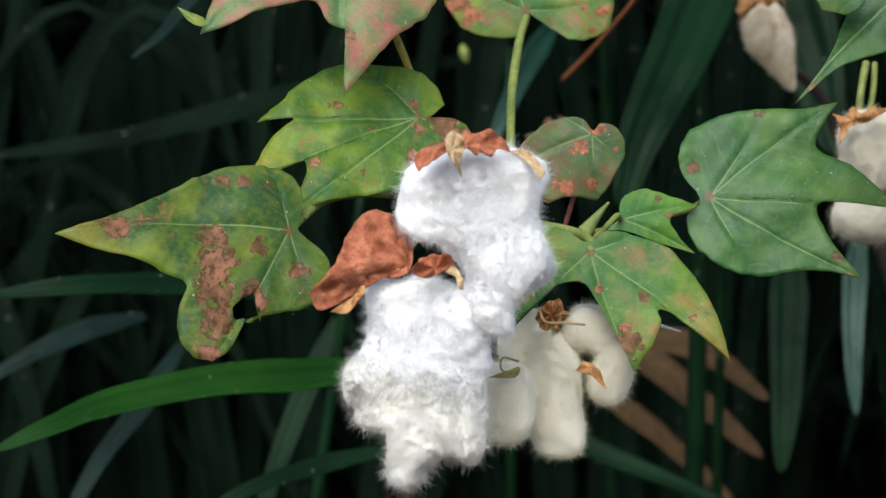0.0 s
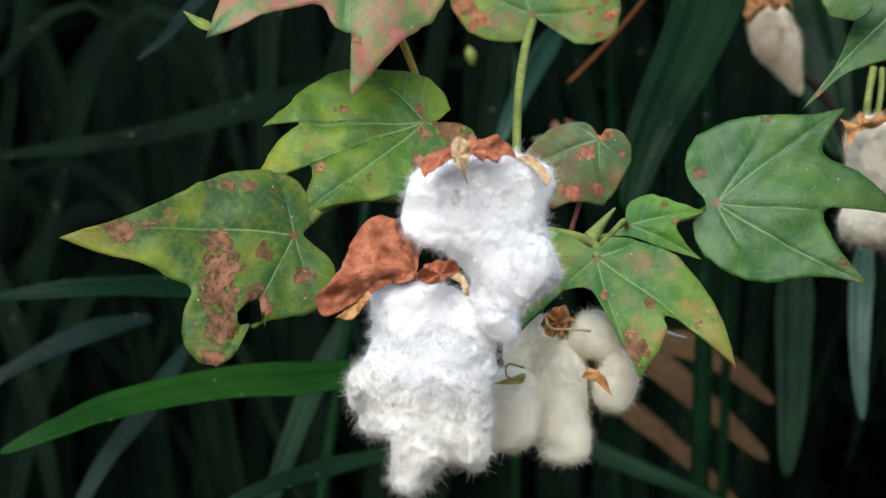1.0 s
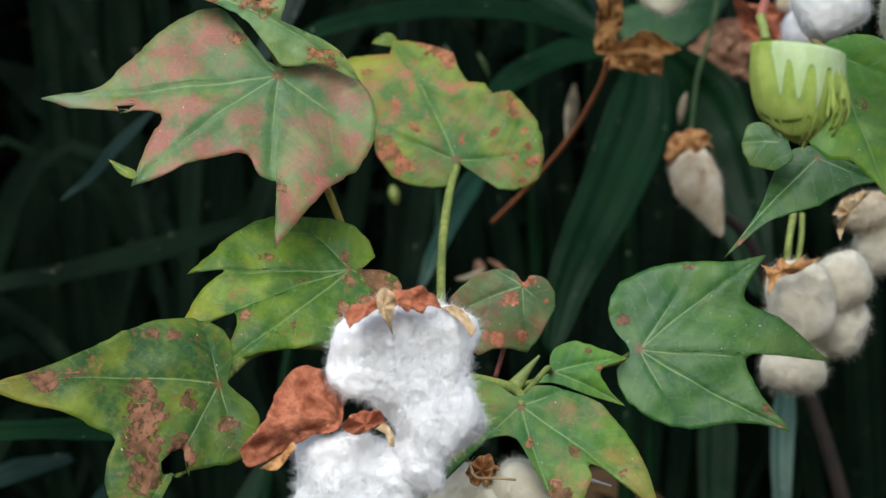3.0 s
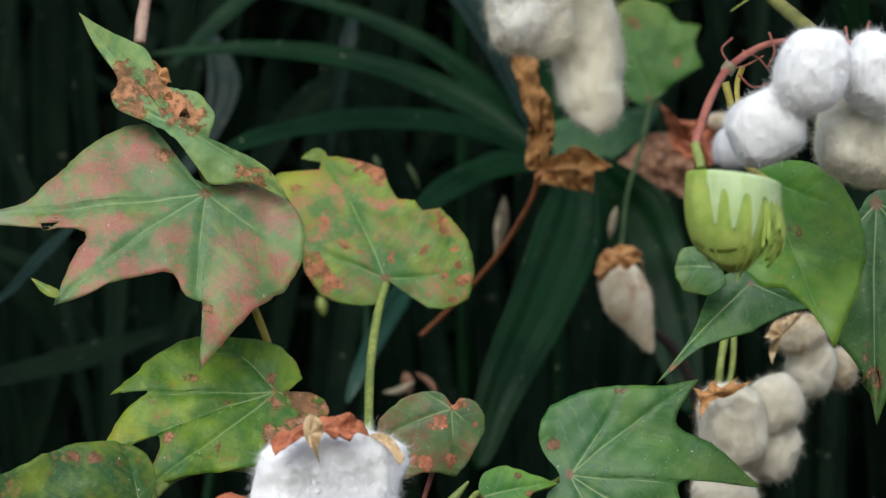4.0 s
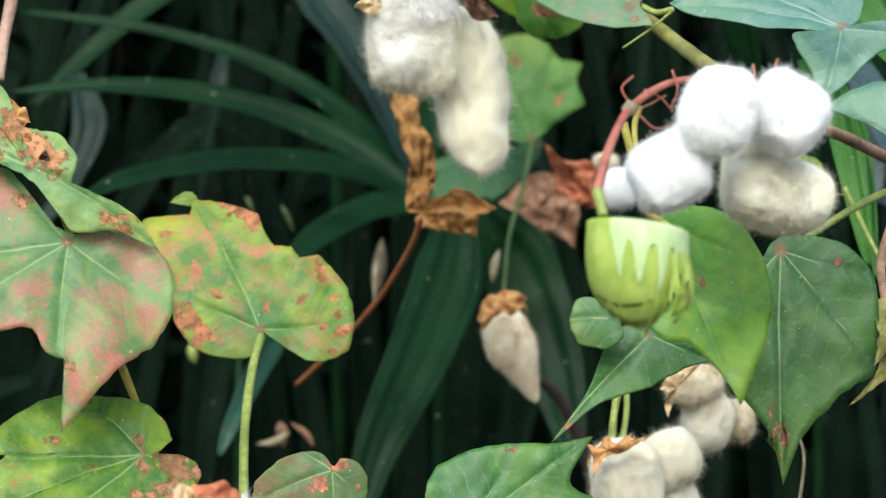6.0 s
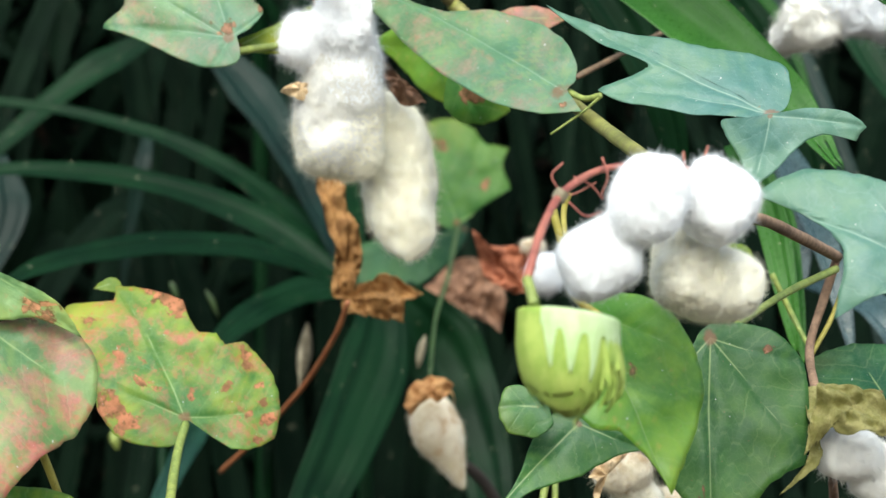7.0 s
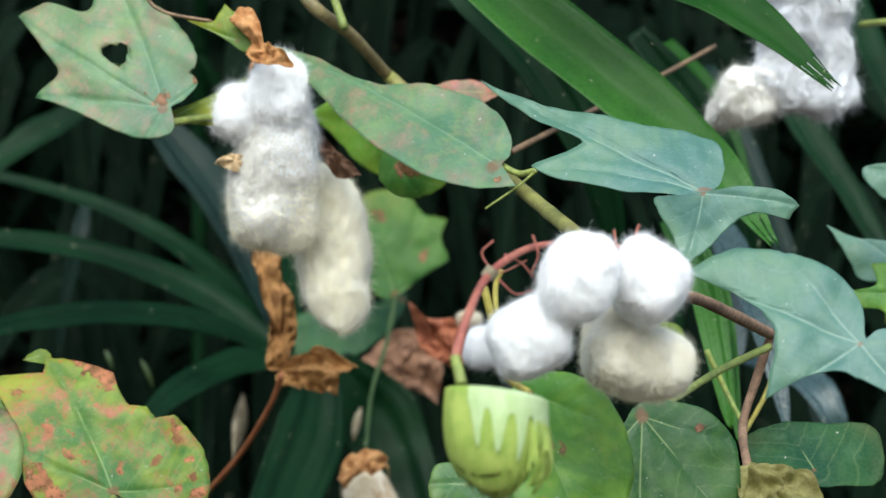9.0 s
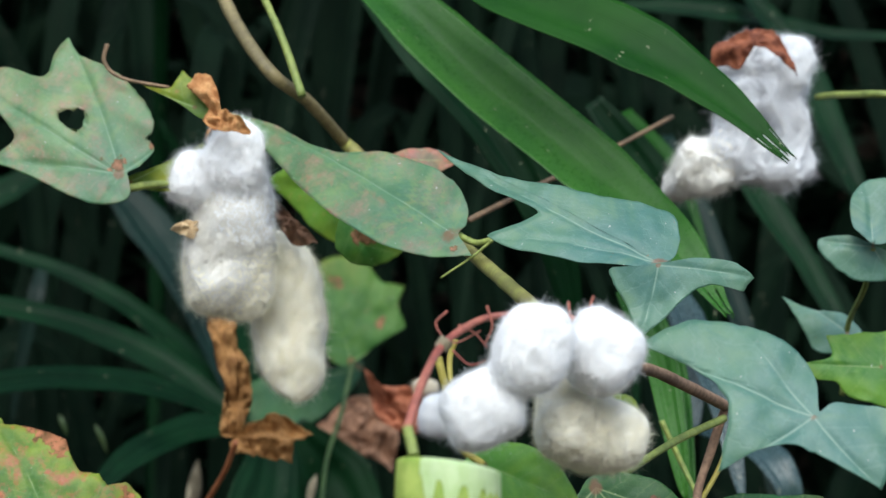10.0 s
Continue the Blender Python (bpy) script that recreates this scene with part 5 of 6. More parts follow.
leaf(left_plant, (-0.0087, 0.8363, 1.2118), (-30.1, -53.7, 137.3),
     [(-163.3, 4.3), (168.7, 12.2, 3), (142.8, 15.4), (114.6, 19.2), (89.8, 25.1), (72.2, 31.3, 2), (58.1, 37.9), (41.5, 45), (30.4, 50.6), (22.3, 58.9, 1), (22.4, 46.2), (13.3, 55.4), (0, 68.9, 1), (1.3, 56.8), (0.7, 46), (-8.7, 50.3), (-15.5, 65.4, 1), (-19.7, 53.1), (-31.8, 39.2), (-55.3, 29.6), (-72.5, 25.6), (-100.8, 20.2), (-135.1, 20.2, 2), (-154.4, 17.5), (-163.7, 11.3), (-154.9, 5.5)],
     "leaf_green", cup=0.12,
     spots=[(-3.7, 1.8, 2.5), (4.9, -0.7, 1.9), (-7.2, -7.7, 6.2), (-12.3, -14.6, 3.7), (16.6, 25.9, 1.9), (-2.6, 42.9, 1.7), (-15.5, 8.0, 4.6), (-13.7, -1.0, 2.9), (-12.6, 29.5, 1.4), (2.9, 19.9, 1.4)])
leaf(left_plant, (0.1005, 0.8586, 1.182), (-3.6, 72.5, -99.5),
     [(-163, 4.7), (-139.6, 13.8), (-124.2, 21), (-106.3, 27.6), (-81.5, 33.6), (-60.9, 41, 2), (-46.6, 51), (-40.2, 62.6, 1), (-30.5, 45.8), (-16.2, 54.4), (0, 71.8, 1), (-1.6, 54.5), (2.6, 40.2), (18.9, 48.8), (26.8, 64, 1), (33.5, 47.9), (57.1, 35, 2), (80.9, 26.8), (107.1, 18.6), (135.9, 11.5), (143.4, 4.7)],
     "leaf_deep", cup=0.1,
     spots=[(-12.0, -5.2, 1.9), (-10.8, -7.3, 1.7), (-33.5, 17.9, 1.1), (21.8, 47.9, 1.9), (26.4, 51.5, 1.5), (-18.6, 22.8, 0.9)])
leaf(left_plant, (0.0511, 0.7892, 1.1648), (-50.8, 44.8, -156),
     [(-166, 4.9), (-176.6, 12), (174.3, 18.9), (153, 22.1), (120.9, 27), (95.8, 38.4, 1), (103.4, 25.8), (99.1, 18.3), (64.9, 12), (42.8, 20.4), (35.2, 31.9), (31.9, 45.2, 1), (21, 40.3), (9, 35.9), (3.1, 32), (-2.7, 41.8), (-3, 51), (0, 61.1, 1), (-11.3, 48.9), (-23.7, 38.2), (-42.9, 26.4), (-62.1, 16, 2), (-94.2, 8.6), (-108.4, 3.9)],
     "leaf_turning", cup=0.12,
     spots=[(18.4, 31.0, 4.7), (1.0, 24.5, 2.0), (8.9, 11.0, 1.6), (-2.6, 42.5, 2.0), (15.0, 27.0, 2.4)])
leaf(left_plant, (0.0566, 0.8661, 1.2058), (-78.9, 4.8, -176.2),
     [(-160.2, 1.8), (153.4, 7.2), (128.5, 12.3, 2), (105.4, 19.2), (87, 26.8), (72.7, 29.9, 2), (55.8, 31.7), (37.9, 30.8, 3), (25.2, 24.8), (0, 24.5, 1), (-14, 20), (-47.9, 15.2, 2), (-73.4, 12.9), (-102.4, 9.5), (-135.8, 5.9)],
     "leaf_bronze", cup=0.15,
     spots=[(4.8, 4.8, 3.2), (1.6, 19.5, 2.1), (11.3, 18.7, 2.6), (-1.8, -2.7, 3.0), (-8.5, 6.0, 1.3), (15.5, 17.7, 1.7)], holes=[(1.7, 20.0, 0.9)])
leaf(left_plant, (0.0672, 0.8503, 1.1739), (-68, 63.7, -162.9),
     [(-153.7, 2.7), (-115.1, 8.1), (-83.3, 14), (-53.7, 19.3), (-36.4, 29.1, 1), (-27.5, 17.9), (-7.6, 22.1), (-0, 29.5, 1), (10.1, 14.2), (40.5, 5.1), (127.3, 8.3, 1), (136.1, 2.7)],
     "leaf_fresh", cup=0.12,
     spots=[(-13.0, 8.6, 1.3), (-8.6, 15.1, 1.3)])
leaf(left_plant, (-0.0348, 0.8315, 1.2824), (-9.2, -65.1, 108.4),
     [(133.4, 4.1), (60.8, 7.2), (37.1, 15.7), (57.9, 25.3), (58.8, 34.5, 2), (45.8, 40.6), (27.2, 46.5), (10.3, 55.3), (1.5, 65.1), (-0.2, 75.2), (0, 86.1, 1), (-4.2, 75.7), (-8.1, 62.4), (-14.2, 46.4), (-25.4, 55.3), (-34.3, 68.6, 1), (-38.3, 58.6), (-44.8, 44.5), (-61.8, 34.6), (-74.1, 40.7), (-84.1, 44.7), (-82.4, 67.9, 1), (-90.1, 57.6), (-106.9, 46.9), (-123.4, 45), (-142.2, 41.1, 2), (-161.2, 35), (178.3, 27.2), (161.3, 20.6), (152.3, 9.9)],
     "leaf_red", cup=0.1,
     spots=[(6.0, -15.2, 3.7), (16.6, 12.9, 2.9), (4.6, -20.3, 2.9), (-44.0, 4.2, 1.6)], holes=[(-2.9, 72.4, 1.9), (-6.5, 56.6, 3.3), (-14.1, 46.2, 2.7), (1.3, 66.1, 1.6)])
leaf(left_plant, (0.0348, 0.9693, 1.2588), (73.5, -25.1, 4.4),
     [(125.1, 2.9), (136.6, 10.3), (131.1, 16.5, 3), (145.2, 16.1, 3), (149.8, 22.1, 3), (141.5, 28.4), (127.4, 35.6), (107.5, 37.9, 2), (88.3, 39.3), (72.6, 39.5), (60.9, 39.9, 3), (53.1, 34, 3), (44.7, 37.6, 3), (34.3, 36.2, 3), (28.4, 41.5, 3), (26.5, 45.5, 3), (24.5, 50.8, 3), (10.5, 58.4), (0, 64.7, 1), (-3.6, 58.5, 3), (-18.5, 69.1), (-25.1, 53.8), (-38.5, 40, 2), (-56.3, 34.1), (-78.3, 27.1), (-103.1, 18.3), (-136.1, 11.2), (-154.9, 4.5)],
     "leaf_rusty", cup=0.14,
     spots=[(19.3, 45.8, 5.3), (17.3, 51.4, 4.8), (33.6, 14.6, 2.4), (29.2, -14.3, 2.4), (-24.2, 17.5, 5.3), (-20.7, 8.0, 4.3), (14.2, 53.4, 4.3), (17.1, 45.2, 3.8), (10.6, 57.4, 2.4), (20.4, 3.8, 1.9), (31.5, 9.1, 2.2), (31.6, -0.8, 1.9), (31.0, -7.6, 1.7), (22.3, -20.2, 1.9), (-8.9, 21.0, 1.7), (5.9, 7.0, 1.9), (-12.5, 36.2, 1.7), (-4.0, 31.4, 1.4), (-4.7, 15.6, 1.7), (23.4, -9.6, 1.4), (-16.9, 55.9, 1.9), (17.4, 14.3, 1.2)], holes=[(13.0, -7.5, 1.0)])
twisted = leaf(left_plant, (-0.0478, 0.829, 1.3074), (76.8, -38.5, 3.2),
     [(0, 61.7, 1), (4.8, 45), (18.2, 30.8), (23.9, 15.7), (50.5, 12.9), (80.2, 14.6), (119.2, 15.6, 2), (151.3, 14.8), (162.1, 13.3), (150.7, 28), (153.7, 39.7), (160.2, 49.3, 1), (165.1, 35), (-176.2, 26.9), (-172.7, 19.8), (-152.9, 5.7), (-50.8, 7.9), (-36.8, 19.6), (-25, 25.2, 2), (-9.8, 27.8), (-4.3, 45.4)],
     "leaf_pale", cup=0.3,
     spots=[(6.1, 15.4, 5.0), (5.7, 4.2, 5.4), (6.9, -4.0, 4.6), (-1.8, 29.1, 4.0), (-5.6, 19.6, 5.6), (-6.5, 12.8, 4.4), (-4.0, 24.0, 4.0), (13.1, -35.0, 3.4), (9.5, -30.0, 2.6)], holes=[(5.0, 8.2, 1.6), (5.8, -0.5, 1.8)], crumple=0.0007)
leaf(twisted, (-0.0536, 0.8404, 1.3252), (70, -20, 10),
     [(0, 6, 1), (60, 4.5), (120, 5, 1), (180, 4), (-120, 5.5), (-60, 4, 1)],
     "orange_dry", cup=0.2, crumple=0.0016, name="torn_flap")
leaf(twisted, (-0.0475, 0.8405, 1.3168), (60, -40, 35),
     [(0, 7, 1), (50, 4), (110, 3, 1), (180, 7, 1), (-120, 3.5), (-60, 4.5)],
     "orange_dry", cup=0.2, crumple=0.0016, name="torn_flap")
leaf(twisted, (-0.0421, 0.8403, 1.312), (75, 20, 20),
     [(0, 5, 1), (70, 4.2), (140, 4.6, 1), (-140, 4), (-70, 5, 1)],
     "brown_dead", cup=0.2, crumple=0.0016, name="torn_flap")
leaf(twisted, (-0.0604, 0.8446, 1.3163), (65, -30, -10),
     [(0, 6, 1), (70, 4), (150, 7, 1), (-130, 4), (-60, 3.6)],
     "orange_dry", cup=0.2, crumple=0.0012, name="torn_flap")
leaf(right_plant, (0.1592, 0.8145, 1.2525), (-60.3, -38.6, 155.3),
     [(-156.1, 4.4), (115.3, 4.7), (63.5, 10.2), (33.4, 15.5), (4.6, 29.4), (0, 49.9, 1), (-6.8, 30.4), (-37, 19.4), (-82.3, 16.1), (-109.5, 23.1, 1), (-121.1, 13), (-132.8, 6)],
     "leaf_deep", cup=0.1,
     spots=[(-0.7, 40.9, 1.6)])
leaf(right_plant, (0.1435, 0.8055, 1.2575), (-0.6, -77.1, 85.5),
     [(134.7, 4.3), (67, 7.1), (36.5, 12), (-0, 13.1, 2), (-39.1, 12.9), (-83, 10.2), (-127.8, 7.7), (-165.4, 4)],
     "leaf_deep", cup=0.1)
leaf(right_plant, (0.1536, 0.758, 1.2838), (-75.4, 20.8, -166.7),
     [(-162.9, 5.5), (-95.3, 16.5), (-68.2, 27.1), (-47.6, 36, 2), (-30.8, 43.3), (-11.1, 50.6), (0, 58.4, 1), (3.5, 46), (13.7, 36.2, 3), (31.3, 34.4), (50.3, 25, 2), (87.3, 9.5)],
     "leaf_lime", cup=0.16,
     spots=[(-1.7, 19.0, 1.7)])
leaf(right_plant, (0.2039, 0.8118, 1.2813), (-75.9, -0.6, 171.6),
     [(160.5, 4.2), (-124, 10.9), (-97, 22.3), (-76.5, 32, 2), (-54.5, 39.7), (-35.9, 52.3, 1), (-25.4, 51.7), (-10.5, 58.8), (-4.3, 65.6), (-0, 78.5, 1), (3.7, 63.8), (15.6, 51.6, 3), (24.3, 38.8), (39.5, 20.7, 2), (65.3, 7.3)],
     "leaf_half_shade", cup=0.1,
     spots=[(1.0, 63.6, 2.6), (3.9, 54.3, 1.5), (-19.7, 3.3, 1.3)], holes=[(1.1, 64.2, 3.4)])
leaf(back_plant, (0.2263, 1.4877, 1.4014), (82.6, 56.1, -15.6),
     [(161.9, 4.6), (-137.9, 15.2), (-97.2, 32.9), (-77.1, 65.9, 2), (-60.7, 70), (-46.6, 64.3, 3), (-37.7, 56.4), (-23.1, 60.3, 3), (-18.3, 47.7), (0, 41.3, 1), (-2.5, 22.2), (15, 6.8)],
     "leaf_shade", cup=0.12,
     spots=[(-49.2, 20.7, 3.6), (-10.7, 28.6, 2.9)])
leaf(back_plant, (0.2412, 1.5462, 1.4041), (-36.7, -59.8, 121.3),
     [(132.5, 4.7), (12.2, 24.3), (13.8, 54.1), (8.6, 80.9), (0, 103.1, 1), (-14.9, 90.4), (-30, 58.8), (-49.4, 25.2)],
     "leaf_teal", cup=0.08)
leaf(right_plant, (0.1779, 0.9283, 1.3858), (48.5, -48, 6.6),
     [(133, 2), (93.7, 7.3), (65.6, 16.3), (42.8, 29.9), (23.8, 46.3), (10.8, 62.5), (2.8, 80.3), (2.2, 107.4), (0, 132.7, 1), (-2.8, 111.7), (-6.9, 90.1), (-13, 69.8), (-22.2, 49.5), (-45.7, 25.7), (-94.8, 12.4), (-163.6, 13, 3), (-168.3, 7.9)],
     "leaf_glaucous_red", cup=0.06,
     spots=[(-5.7, -4.1, 1.5)])
leaf(right_plant, (0.1443, 1.0478, 1.4324), (-103.1, 10.2, 168.1),
     [(110.1, 15.1, 1), (89.4, 25.3), (55.8, 21.1), (21.6, 26.5), (-0, 33.3, 1), (-19.1, 20), (-34.4, 7)],
     "leaf_lime", cup=0.1)
leaf(right_plant, (0.1484, 1.0098, 1.4043), (-91.6, 29.7, 158.5),
     [(-176.3, 2.7), (81.7, 5.6), (52.4, 12.8), (26.2, 17.6), (0, 21.7, 2), (-25.1, 25), (-32.6, 23.9), (-44.3, 10.1)],
     "leaf_fresh", cup=0.35,
     spots=[(-3.2, 9.0, 4.3)])
leaf(right_plant, (0.1809, 1.0228, 1.4344), (-3.4, 73, -105.1),
     [(-170, 15, 1), (-114.7, 6.4), (-29.1, 11), (-0, 17.3, 1), (38, 9.5), (150.9, 5.5)],
     "leaf_pink", cup=0.1)
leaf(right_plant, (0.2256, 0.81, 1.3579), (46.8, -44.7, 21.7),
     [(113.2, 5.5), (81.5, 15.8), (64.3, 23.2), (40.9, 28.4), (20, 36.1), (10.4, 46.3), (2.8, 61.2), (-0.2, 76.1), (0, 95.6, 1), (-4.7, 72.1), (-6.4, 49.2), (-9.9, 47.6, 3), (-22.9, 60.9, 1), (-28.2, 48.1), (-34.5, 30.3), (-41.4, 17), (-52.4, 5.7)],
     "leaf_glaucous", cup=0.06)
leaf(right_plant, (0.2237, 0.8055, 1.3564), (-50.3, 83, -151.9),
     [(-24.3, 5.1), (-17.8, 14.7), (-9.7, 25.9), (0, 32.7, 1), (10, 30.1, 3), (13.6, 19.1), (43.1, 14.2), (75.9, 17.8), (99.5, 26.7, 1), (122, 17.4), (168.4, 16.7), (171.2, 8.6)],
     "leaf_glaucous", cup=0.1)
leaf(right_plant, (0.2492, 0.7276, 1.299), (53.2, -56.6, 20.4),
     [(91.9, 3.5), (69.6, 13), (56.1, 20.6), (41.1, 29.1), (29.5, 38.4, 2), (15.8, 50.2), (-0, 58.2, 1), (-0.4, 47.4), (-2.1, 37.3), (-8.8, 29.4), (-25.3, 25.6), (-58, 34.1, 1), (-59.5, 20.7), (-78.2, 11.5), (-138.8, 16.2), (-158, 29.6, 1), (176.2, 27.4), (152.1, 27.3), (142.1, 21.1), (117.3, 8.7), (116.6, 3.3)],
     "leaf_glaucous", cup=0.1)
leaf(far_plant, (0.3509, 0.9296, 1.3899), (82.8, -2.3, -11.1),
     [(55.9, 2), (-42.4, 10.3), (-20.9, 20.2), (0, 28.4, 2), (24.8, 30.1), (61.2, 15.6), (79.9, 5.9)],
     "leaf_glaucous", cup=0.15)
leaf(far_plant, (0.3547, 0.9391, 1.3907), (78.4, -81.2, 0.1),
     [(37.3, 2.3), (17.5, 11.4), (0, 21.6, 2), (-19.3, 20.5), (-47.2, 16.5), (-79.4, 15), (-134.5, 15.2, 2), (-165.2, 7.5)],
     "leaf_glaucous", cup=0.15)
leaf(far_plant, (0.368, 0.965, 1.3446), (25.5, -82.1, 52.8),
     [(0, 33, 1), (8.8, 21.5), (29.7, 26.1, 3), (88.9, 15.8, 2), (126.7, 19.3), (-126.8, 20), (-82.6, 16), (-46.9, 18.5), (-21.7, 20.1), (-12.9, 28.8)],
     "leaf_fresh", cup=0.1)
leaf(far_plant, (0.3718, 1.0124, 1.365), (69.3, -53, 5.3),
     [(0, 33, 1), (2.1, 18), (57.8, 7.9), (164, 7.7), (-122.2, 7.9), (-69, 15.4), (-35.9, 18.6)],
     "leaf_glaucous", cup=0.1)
leaf(right_plant, (0.2952, 0.9005, 1.2683), (59.6, -22.7, 3.4),
     [(-61.1, 24.4), (-45.9, 27.9), (-27.7, 28.6), (0, 24.5, 2), (42.7, 22.9), (78.3, 32.6), (121.6, 25.4), (159.6, 10.7), (-87.8, 12.2)],
     "leaf_teal", cup=0.1)
leaf(right_plant, (0.052, 0.9946, 1.4158), (73.1, -54.4, 2.5),
     [(161.6, 3.4), (-147.1, 11.1), (-98.3, 14.9, 2), (-58.9, 22.6), (-36.8, 35), (-28.3, 53.8, 1), (-14, 48.2), (-7.1, 57.3), (0, 77.6, 1), (9.5, 71.6), (17.7, 56.7), (27.1, 65), (33.2, 68.8, 1), (35.3, 58.3), (48.8, 47.5), (66.7, 35.3), (83.9, 26.5), (91.3, 19.5), (104.3, 17.6, 2), (117.4, 9.7), (126.1, 3.8)],
     "leaf_glaucous_red", cup=0.1,
     spots=[(2.2, 3.8, 3.2), (17.5, -2.0, 1.8)], holes=[(8.5, 31.6, 5.5), (31.8, 55.6, 1.8), (20.3, -0.7, 2.1)])
leaf(right_plant, (0.0812, 0.9891, 1.4442), (85.6, -66.3, -7.3),
     [(0, 23.2, 1), (13.9, 13.5), (46.3, 17.3, 3), (66.8, 10.8), (132, 10.8, 3), (176.6, 10), (-141.3, 5.4), (-12.8, 5.9)],
     "leaf_yellow", cup=0.1)
leaf(right_plant, (0.057, 1.0091, 1.4156), (76.9, 56.6, -22.4),
     [(-120.7, 2.2), (1, 18.7), (0, 34.7, 1), (23.4, 36.6), (39.7, 23.8), (56.1, 7.8)],
     "leaf_yellow", cup=0.1)
leaf(right_plant, (0.1914, 0.7398, 1.3021), (-77.1, 42.1, 179.3),
     [(159.9, 5.1, 1), (-114.4, 3.9), (-43.7, 6.2), (0, 7.7, 1), (33.8, 3.6)],
     "leaf_yellow", cup=0.1)
leaf(left_plant, (0.005, 1.0101, 1.3145), (-62.3, -73.6, 148.2),
     [(-0, 7, 1), (103.5, 3), (-178.4, 4.5), (-126.1, 5.1), (-44.4, 3.2)],
     "leaf_yellow", cup=0.1)
leaf(left_plant, (-0.0866, 0.805, 1.2454), (60, -47.3, 31.3),
     [(-0, 8.3, 1), (11.7, 4.6), (120.1, 2.5), (-171.9, 2.9), (-48.9, 2.8)],
     "leaf_yellow", cup=0.1)
leaf(boll_b, (-0.0113, 0.7341, 1.1627), (-35, -67.3, 144.1),
     [(122.4, 8), (103.4, 14.3), (83.5, 18.7, 2), (67.1, 21.9), (48.7, 21.7), (24, 22.6), (7.5, 28), (-0, 33.7, 1), (-10.2, 31.8), (-12.3, 25), (-2.2, 16.4), (-18.8, 7.6), (-71.3, 2.3)],
     "russet", cup=0.15, crumple=0.003, name="bract")
leaf(boll_b, (-0.0025, 0.725, 1.1622), (0, -76.2, 90),
     [(0, 7.6, 1), (45.5, 5.1), (128.1, 5.8), (169.4, 7, 1), (-171.3, 3.6), (-40.9, 4.8)],
     "russet", cup=0.15, crumple=0.003, name="bract")
leaf(boll_b, (0.0055, 0.7139, 1.1592), (61.5, -59.9, 25.1),
     [(0, 6, 1), (40, 4.5), (93.6, 1), (-135.9, 3.8, 1), (-107, 3.1), (-0, 2)],
     "tan", cup=0.15, crumple=0.001, name="bract")
leaf(boll_b, (-0.0286, 0.7237, 1.1533), (-66.6, -53.1, 160.9),
     [(160.7, 4.5), (-29.6, 4.1), (0, 8.7, 1), (-37.7, 5.7), (-90.3, 2.2), (-169.3, 4.5)],
     "orange_dry", cup=0.15, crumple=0.001, name="bract")
leaf(boll_a, (0.0064, 0.7207, 1.2012), (-52.1, -48, 149.9),
     [(-0, 17.5, 1), (23.1, 15.5), (45.4, 9.1), (80.2, 5), (179.3, 6.7), (-154.3, 12.7), (-139.4, 15.2, 1), (-140.7, 11.6), (-114.9, 10.6, 1), (-138.3, 7.2), (-100.5, 6.2, 1), (-120.9, 1.9), (-31.2, 3.6, 1), (-36.4, 8.6, 1), (15.4, 5.7), (11.8, 10.7)],
     "russet", cup=0.15, crumple=0.003, name="bract")
leaf(boll_a, (0.0261, 0.7226, 1.1973), (-67.5, 34.4, 176.3),
     [(151, 6.4, 1), (-164.9, 3.2), (-53.5, 3.7), (-18.4, 8.1), (0, 9.8, 1), (-2.9, 4.9), (103.6, 1)],
     "tan", cup=0.15, crumple=0.001, name="bract")
leaf(boll_a, (0.0028, 0.7127, 1.2), (-75.3, 19.8, -174.9),
     [(175.4, 5, 1), (-144.6, 5.5), (-94.7, 4.3), (-15.7, 4.5), (0, 9.1, 1), (20.4, 4.5), (110.4, 1.8)],
     "tan", cup=0.15, crumple=0.002, name="bract")
leaf(boll_c, (0.0367, 0.7733, 1.1434), (0, -76.2, 90),
     [(0, 5.2, 1), (53.9, 4.8), (108.7, 6.2), (162.1, 5.1, 1), (-134.3, 2.7), (-78.3, 5, 1), (-45.1, 5.5)],
     "orange_dry", cup=0.15, crumple=0.003, name="bract")
leaf(boll_c, (0.0212, 0.7674, 1.1246), (-44, -70.6, 135.7),
     [(-0, 6.5, 1), (154.9, 1.2), (170.1, 4.8), (-140.8, 3.6)],
     "olive", cup=0.15, crumple=0.0005, name="bract")
leaf(boll_c, (0.0502, 0.7725, 1.1261), (-73.1, 34.9, -170.1),
     [(114.8, 4.9, 1), (171.8, 2.7), (-35.2, 3), (0, 9.6, 1), (21.4, 3.6)],
     "orange_dry", cup=0.15, crumple=0.001, name="bract")
leaf(back_plant, (0.1239, 1.1873, 1.3267), (-91.5, 0.5, -178.2),
     [(165.5, 61.5), (170.6, 60.4), (177.2, 57.9), (178.2, 45.2), (-174, 34.8), (-160.4, 18.4), (-155.5, 6.7), (0, 1.1, 1), (89.7, 8.7), (151.4, 16.4), (166.1, 29.2), (164.1, 43.9)],
     "dry_tan", cup=0.15, crumple=0.006, name="dry_leaf")
leaf(back_plant, (0.1242, 1.1874, 1.3262), (24.7, 79.7, -85.3),
     [(-88.2, 1.1), (-34.5, 12), (-24.4, 23.5), (0, 35.8, 1), (8.6, 31.2), (29.9, 30.2, 1), (43.3, 16.7), (97.1, 9.1), (148.1, 3.8)],
     "dry_tan", cup=0.15, crumple=0.006, name="dry_leaf")
